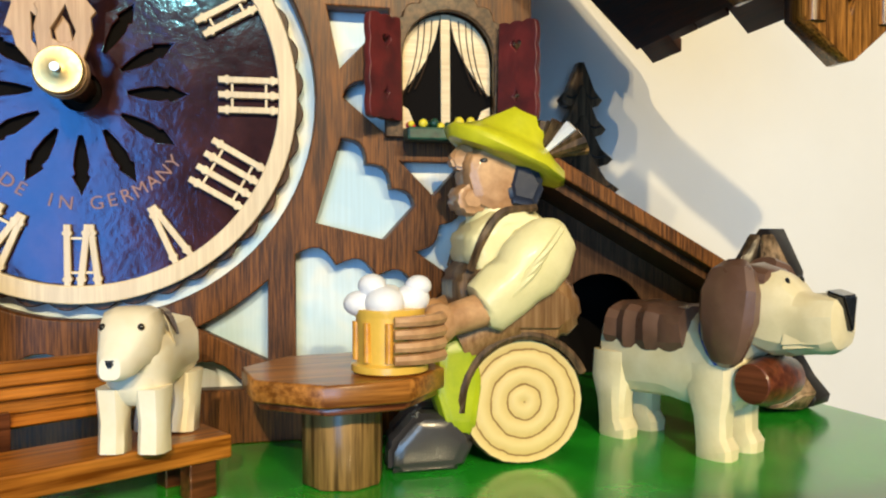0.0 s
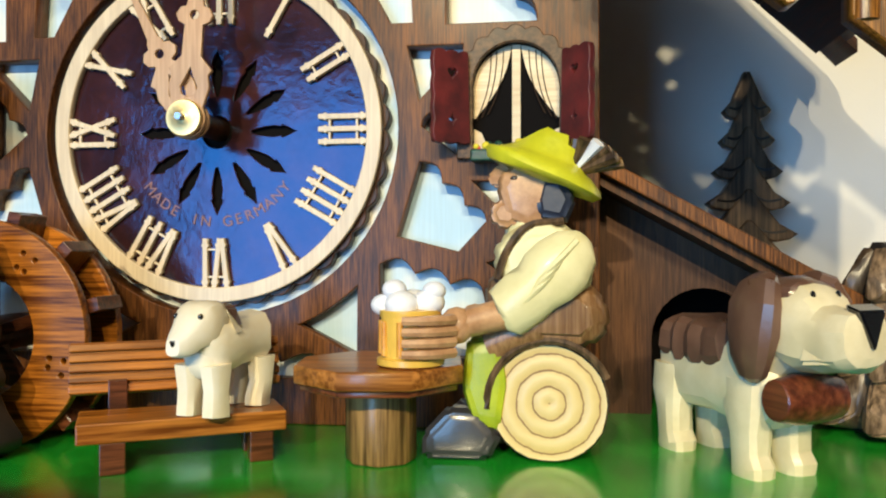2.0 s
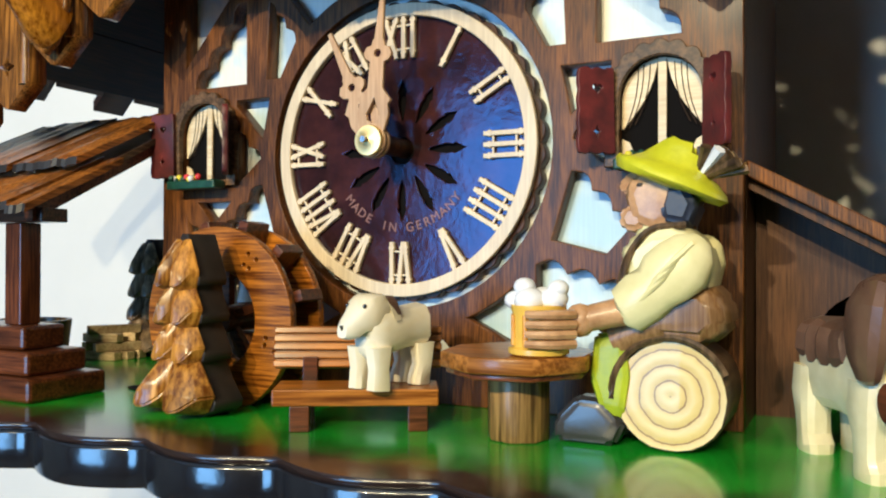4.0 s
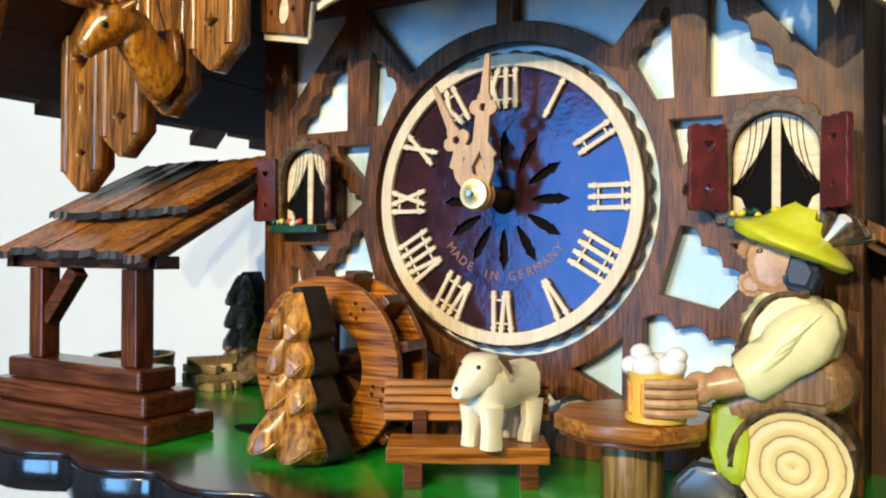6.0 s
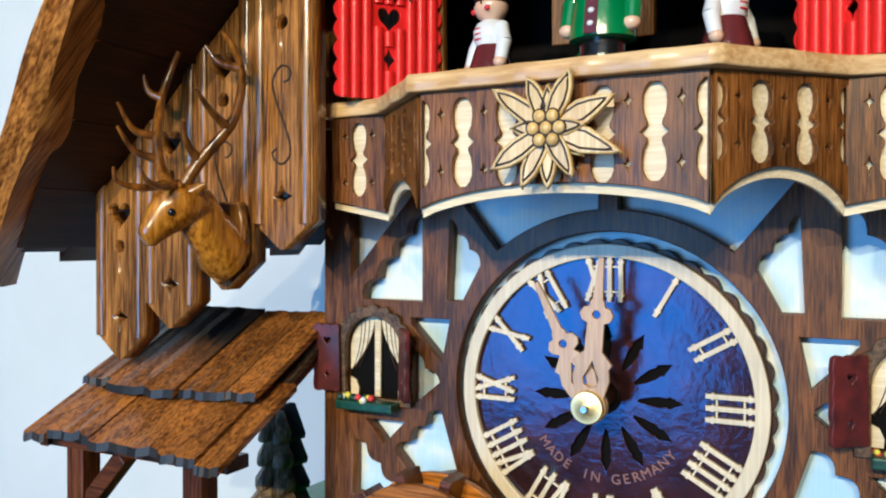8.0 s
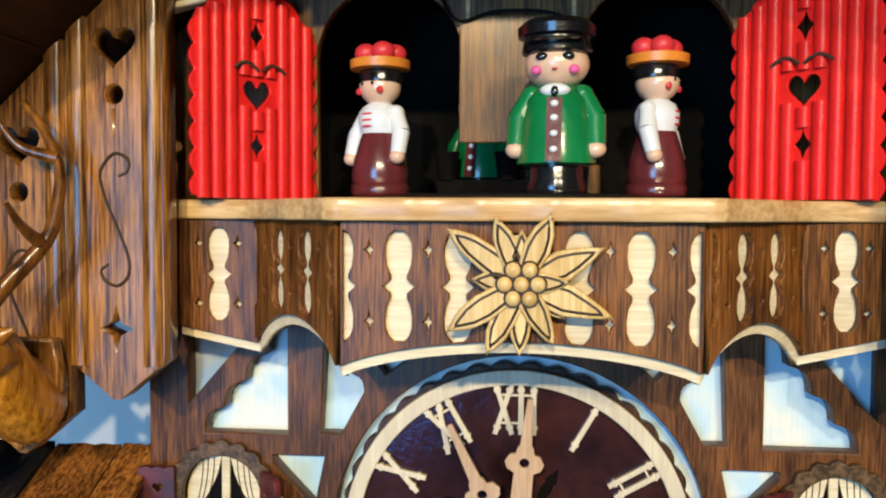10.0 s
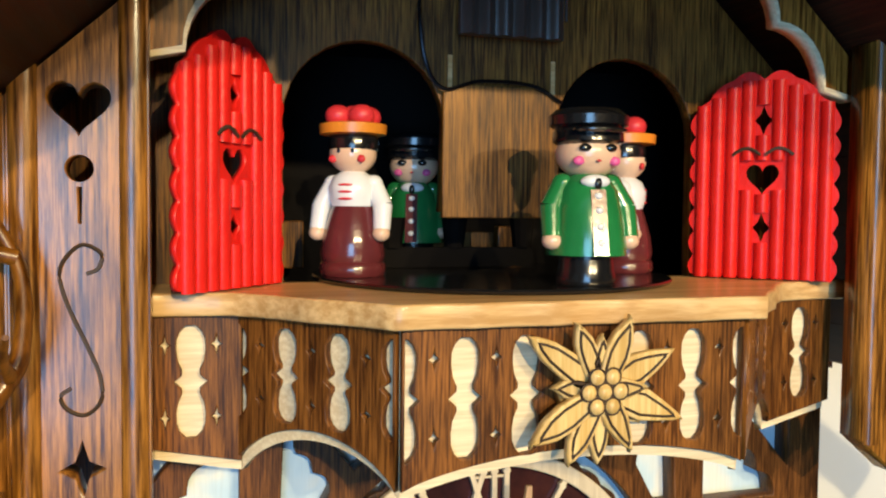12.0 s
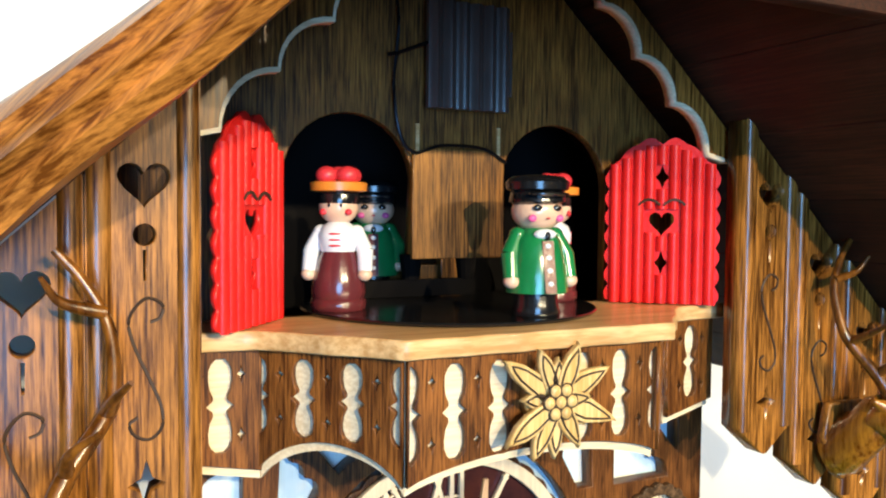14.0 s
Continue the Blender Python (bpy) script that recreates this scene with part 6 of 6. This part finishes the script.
    # collar and keg
    loop = [(0.0215 + 0.0070 * math.cos(a) , 0.0138 * math.sin(a), 0.0345 - 0.0105 * math.cos(a)) for a in [2 * math.pi * i / 24 for i in range(25)]]
    c = tube(loop, 0.0010, 6)
    for f in c.faces:
        f.material_index = 4
    join(bm, c)
    keg = bmesh.new()
    lathe(keg, [(0.0058, -0.0120), (0.0062, -0.0116), (0.0074, -0.0050), (0.0076, 0.0), (0.0074, 0.0050), (0.0062, 0.0116), (0.0058, 0.0120)], seg=18, mi=3)
    join(bm, keg, Matrix.Translation((0.0360, 0.0, 0.0255)) @ Matrix.Rotation(radians(90), 4, "X"))
    ob = part("dog_figurine", bm, mats, smooth=True, sharp=24)
    ob.matrix_world = pose(0.1930, -0.0310, GZ, 0, 0, -62.5) @ Matrix.Diagonal((0.93, 0.96, 1.0, 1))
    tagged(ob, "carved cream and brown dog with a keg at its collar", "figurine")


big_dog()


def pup():
    """A small carved dog that looks along its own x axis."""
    bm = bmesh.new()
    mats = [M_PUP, M_DOGBR, M_BLACK, M_PINK]
    # barrel body with an arched belly, straight legs
    loft(bm, [((x, 0, z), w, h) for x, z, w, h in ((-0.0212, 0.0230, 0.0050, 0.0058), (-0.0185, 0.0232, 0.0082, 0.0092), (-0.0070, 0.0228, 0.0076, 0.0084), (0.0050, 0.0222, 0.0084, 0.0104), (0.0098, 0.0205, 0.0070, 0.0090), (0.0118, 0.0195, 0.0040, 0.0060))], 0, 10, 2.8, 0.08)
    for x, lean in ((-0.0155, -0.0012), (0.0070, 0.0006)):
        for s in (-1, 1):
            loft(bm, [((x + dx, s * 0.0050, z), a, b) for dx, z, a, b in ((0.0008, 0.0, 0.0034, 0.0046), (0.0006, 0.0022, 0.0035, 0.0046), (lean, 0.0080, 0.0033, 0.0040), (lean, 0.0165, 0.0038, 0.0054))], 0, 8, 3.4, 0.06, x)
    # square head that narrows to a short muzzle, on a stout neck
    loft(bm, [((x, 0, z), w, h) for x, z, w, h in ((0.0005, 0.0297, 0.0052, 0.0056), (0.0040, 0.0295, 0.0070, 0.0072), (0.0105, 0.0292, 0.0074, 0.0076), (0.0138, 0.0284, 0.0064, 0.0068), (0.0166, 0.0256, 0.0052, 0.0056), (0.0200, 0.0238, 0.0040, 0.0040), (0.0220, 0.0232, 0.0026, 0.0026))], 0, 12, 3.2, 0.05, 4, True)
    ball(bm, (0.0068, 0, 0.0195), (0.0066, 0.0066, 0.0082), 12, 0)
    for s in (-1, 1):
        hull(bm, [(x, s * y, z) for x, y, z in ((0.0005, 0.0060, 0.0352), (0.0056, 0.0064, 0.0358), (-0.0020, 0.0084, 0.0262), (0.0020, 0.0086, 0.0256), (-0.0008, 0.0068, 0.0262), (0.0044, 0.0080, 0.0310))], 0, 0.0008)
        ball(bm, (0.0148, s * 0.0047, 0.0322), (0.0010, 0.0009, 0.0010), 8, 2)
    # a brown patch over the root of one ear
    hull(bm, [(0.0002, 0.0050, 0.0362), (0.0058, 0.0052, 0.0366), (0.0062, 0.0074, 0.0350), (0.0000, 0.0076, 0.0340), (-0.0022, 0.0084, 0.0280), (0.0012, 0.0090, 0.0280)], 1, 0.0006)
    hull(bm, [(0.0196, -0.0019, 0.0266), (0.0196, 0.0019, 0.0266), (0.0224, -0.0017, 0.0254), (0.0224, 0.0017, 0.0254), (0.0226, 0.0, 0.0228), (0.0200, 0.0, 0.0230)], 2, 0.0004)
    hull(bm, [(-0.019, -0.0018, 0.028), (-0.019, 0.0018, 0.028), (-0.0225, -0.0015, 0.022), (-0.0225, 0.0015, 0.022), (-0.0215, 0.0, 0.016)], 0, 0.0005)
    ob = part("dog_figurine", bm, mats, smooth=True, sharp=38)
    ob.matrix_world = pose(0.0258, -0.0585, GZ + 0.0166, 0, 0, -104)
    tagged(ob, "small carved ivory dog standing on the bench", "figurine")


pup()


def kennel():
    k = thing("kennel", "dark plywood kennel lean-to with an arched doorway", "kennel")
    def slope(x):
        return 0.1010 - (x - 0.157) * 0.56
    door = [(0.1760, GZ), (0.2180, GZ), (0.2180, 0.036), *arc(0.1970, 0.036, 0.0210, 0, 180, 12)[1:]]
    outer = [(0.1525, GZ), (0.1755, GZ), (0.1755, 0.036), *arc(0.1970, 0.036, 0.0215, 180, 0, 14)[1:], (0.2185, GZ), (0.2560, GZ), (0.2560, slope(0.256)), (0.1525, slope(0.1525))]
    part("front_wall", board([outer], 0.0400, 0.0440), M_KENNEL, k, "plywood front with an arched doorway")
    bm = bmesh.new()
    box(bm, 0.2525, 0.2560, 0.0442, 0.136, GZ, slope(0.256) - 0.002)
    part("side_wall", bm, M_KENNEL, k)
    # black sheet stands in for the shade inside the kennel doorway
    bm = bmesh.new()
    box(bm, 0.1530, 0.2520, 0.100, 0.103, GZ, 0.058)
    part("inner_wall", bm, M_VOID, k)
    low = [(0.1525, 0.006, slope(0.1525)), (0.268, 0.006, slope(0.268)), (0.268, 0.140, slope(0.268)), (0.1525, 0.140, slope(0.1525))]
    part("roof_board", slab(low, [(x, y, z + 0.0065) for x, y, z in low]), M_LATTICE, k, "brown sloping roof board", bevel=0.0006)
    lower = [(x, y + 0.006, z - 0.0045) for x, y, z in low]
    part("roof_lining", slab(lower, [(x, y, z + 0.0042) for x, y, z in lower]), M_HOUSE, k)


kennel()


def pine():
    p = thing("pine_tree", "dark brown sawn conifer with layered boughs behind the kennel", "carved tree", (0.2450, 0.1800, GZ))
    tiers = [(0.020, 0.038), (0.0385, 0.0345), (0.0565, 0.0310), (0.0745, 0.0270), (0.0925, 0.0232), (0.1105, 0.0195), (0.1285, 0.0155), (0.1460, 0.0135)]
    for i, (z, w) in enumerate(tiers):
        top = 0.1725 if i == len(tiers) - 1 else z + 0.030
        under = [(-w, z + 0.0040), (-w * 0.82, z + 0.0008), (-w * 0.55, z - 0.0006), (-w * 0.2, z + 0.0016), (0, z + 0.0034), (w * 0.2, z + 0.0016), (w * 0.55, z - 0.0006), (w * 0.82, z + 0.0008), (w, z + 0.0040)]
        pts = under + [(w * 0.62, z + 0.0100), (w * 0.36, z + 0.0190), (0.0016, top), (-0.0016, top), (-w * 0.36, z + 0.0190), (-w * 0.62, z + 0.0100)]
        part("bough", board([pts], -0.0040 - 0.0010 * (8 - i), 0.004, 0.0012), M_CARVE_DARK, p, "dark layered bough")
        for q in (-1, 1):
            vein = [(q * w * 0.15, -0.0042 - 0.0010 * (8 - i), z + 0.0075), (q * w * 0.45, -0.0042 - 0.0010 * (8 - i), z + 0.0048), (q * w * 0.75, -0.0042 - 0.0010 * (8 - i), z + 0.0058)]
            part("groove", tube(smooth_path(vein, 4), 0.0007, 5), M_CHAR, p)
    bm = bmesh.new()
    box(bm, -0.005, 0.005, -0.002, 0.004, 0.0, 0.05)
    part("trunk", bm, M_CARVE_DARK, p)


pine()


def shelter():
    s = thing("roofed_shelter", "mahogany stained shelter with a shingled roof on a stepped plinth", "shelter")
    for x0, x1, y0, y1, z0, z1 in ((-0.2870, -0.1420, -0.0890, -0.0460, GZ, 0.0150), (-0.2790, -0.1500, -0.0840, -0.0510, 0.0152, 0.0262), (-0.2700, -0.1590, -0.0795, -0.0560, 0.0264, 0.0378)):
        bm = bmesh.new()
        box(bm, x0, x1, y0, y1, z0, z1)
        part("plinth_step", bm, M_REDWOOD, s, "dark mahogany plinth step", bevel=0.0018)
    for x in (-0.2510, -0.1730):
        bm = bmesh.new()
        box(bm, x - 0.0058, x + 0.0058, -0.0752, -0.0640, 0.0379, 0.0872)
        part("post", bm, M_REDPOST, s, "square mahogany post", bevel=0.0006)
    m = Matrix.Translation((-0.2335, -0.0696, 0.0725)) @ Matrix.Rotation(radians(-47), 4, "Y")
    bm = bmesh.new()
    box(bm, -0.0185, 0.0185, -0.0040, 0.0040, -0.0042, 0.0042, m)
    part("brace", bm, M_REDWOOD, s, bevel=0.0005)
    bm = bmesh.new()
    box(bm, -0.2720, -0.1500, -0.0770, -0.0625, 0.0874, 0.0940)
    part("beam", bm, M_REDWOOD, s, bevel=0.0006)

    def zr(y):
        return 0.0905 + (y + 0.086) * 0.53
    rng = random.Random(12)
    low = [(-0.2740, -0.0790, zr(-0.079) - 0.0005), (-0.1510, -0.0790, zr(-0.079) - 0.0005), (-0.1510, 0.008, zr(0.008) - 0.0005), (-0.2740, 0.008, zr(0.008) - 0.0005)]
    part("roof_lining", slab(low, [(x, y, z + 0.0035) for x, y, z in low]), M_LINING, s, "dark roof lining")
    for x in (-0.268, -0.156):
        l2 = [(x - 0.003, -0.0795, zr(-0.0795) - 0.0065), (x + 0.003, -0.0795, zr(-0.0795) - 0.0065), (x + 0.003, 0.006, zr(0.006) - 0.0065), (x - 0.003, 0.006, zr(0.006) - 0.0065)]
        part("rafter", slab(l2, [(a, b, c + 0.0058) for a, b, c in l2]), M_REDWOOD, s)
    # two courses of split shingles
    for course, (y0, y1, lift, widths, mat) in enumerate(((-0.0885, -0.035, 0.0032, (0.0155, 0.030, 0.046, 0.024, 0.014), M_SHINGLE), (-0.0600, 0.010, 0.0095, (0.022, 0.047, 0.030, 0.018), M_SHINGLE))):
        x = (-0.2725, -0.2680)[course]
        for i, w in enumerate(widths):
            a, b = y0 + rng.uniform(-0.004, 0.004), y1
            bm = bmesh.new()
            n = 7
            tops, bots = [], []
            for j in range(n + 1):
                xx = x + 0.0006 + (w - 0.0012) * j / n
                ja = a + rng.uniform(-0.0011, 0.0011)
                dz = lift + 0.0008 * (i % 2) + 0.0005 * rng.uniform(-1, 1)
                bots.append((bm.verts.new((xx, ja, zr(ja) + dz)), bm.verts.new((xx, b, zr(b) + dz - 0.002))))
                tops.append((bm.verts.new((xx, ja + 0.0006, zr(ja) + dz + 0.0040)), bm.verts.new((xx, b, zr(b) + dz + 0.0012))))
            for j in range(n):
                bm.faces.new((tops[j][0], tops[j + 1][0], tops[j + 1][1], tops[j][1]))
                bm.faces.new((bots[j][0], bots[j][1], bots[j + 1][1], bots[j + 1][0]))
                bm.faces.new((bots[j][0], bots[j + 1][0], tops[j + 1][0], tops[j][0])).material_index = 1
                bm.faces.new((bots[j][1], tops[j][1], tops[j + 1][1], bots[j + 1][1]))
            for j in (0, n):
                bm.faces.new((bots[j][0], tops[j][0], tops[j][1], bots[j][1]))
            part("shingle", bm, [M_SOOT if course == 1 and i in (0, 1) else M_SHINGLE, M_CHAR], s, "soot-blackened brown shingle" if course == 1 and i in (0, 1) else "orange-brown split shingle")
            x += w


shelter()


def tub():
    t = thing("water_tub", "round grey-brown wooden tub with a spout block", "tub", (-0.2490, -0.0110, GZ))
    bm = bmesh.new()
    lathe(bm, [(0.0200, 0.0), (0.0215, 0.008), (0.0236, 0.0262), (0.0240, 0.0290), (0.0212, 0.0290), (0.0205, 0.0240), (0.0020, 0.0235)], seg=30)
    part("bowl", bm, M_STEM, t, smooth=True)
    bm = bmesh.new()
    box(bm, -0.004, 0.004, -0.004, 0.004, 0.0237, 0.0360)
    part("spout_block", bm, M_STICK, t, bevel=0.0006)


tub()


def wood_pile():
    p = thing("wood_pile", "small pile of pale split sticks", "wood pile", (-0.2450, 0.0470, GZ))
    p.scale = (0.76, 0.76, 0.8)
    rng = random.Random(9)
    for z, spots, ang in ((0.0035, (-0.012, 0.0, 0.012), 8), (0.0105, (-0.010, 0.010), 78), (0.0175, (-0.009, 0.004), 15), (0.0240, (0.0,), 60)):
        for y in spots:
            bm = bmesh.new()
            m = Matrix.Translation((rng.uniform(-0.004, 0.004), 0, z)) @ Matrix.Rotation(radians(ang + rng.uniform(-9, 9)), 4, "Z")
            L = rng.uniform(0.017, 0.023)
            box(bm, -L, L, y - 0.0042, y + 0.0042, -0.0034, 0.0034, m)
            part("stick", bm, M_STICK, p, "pale split stick", bevel=0.0007)


wood_pile()
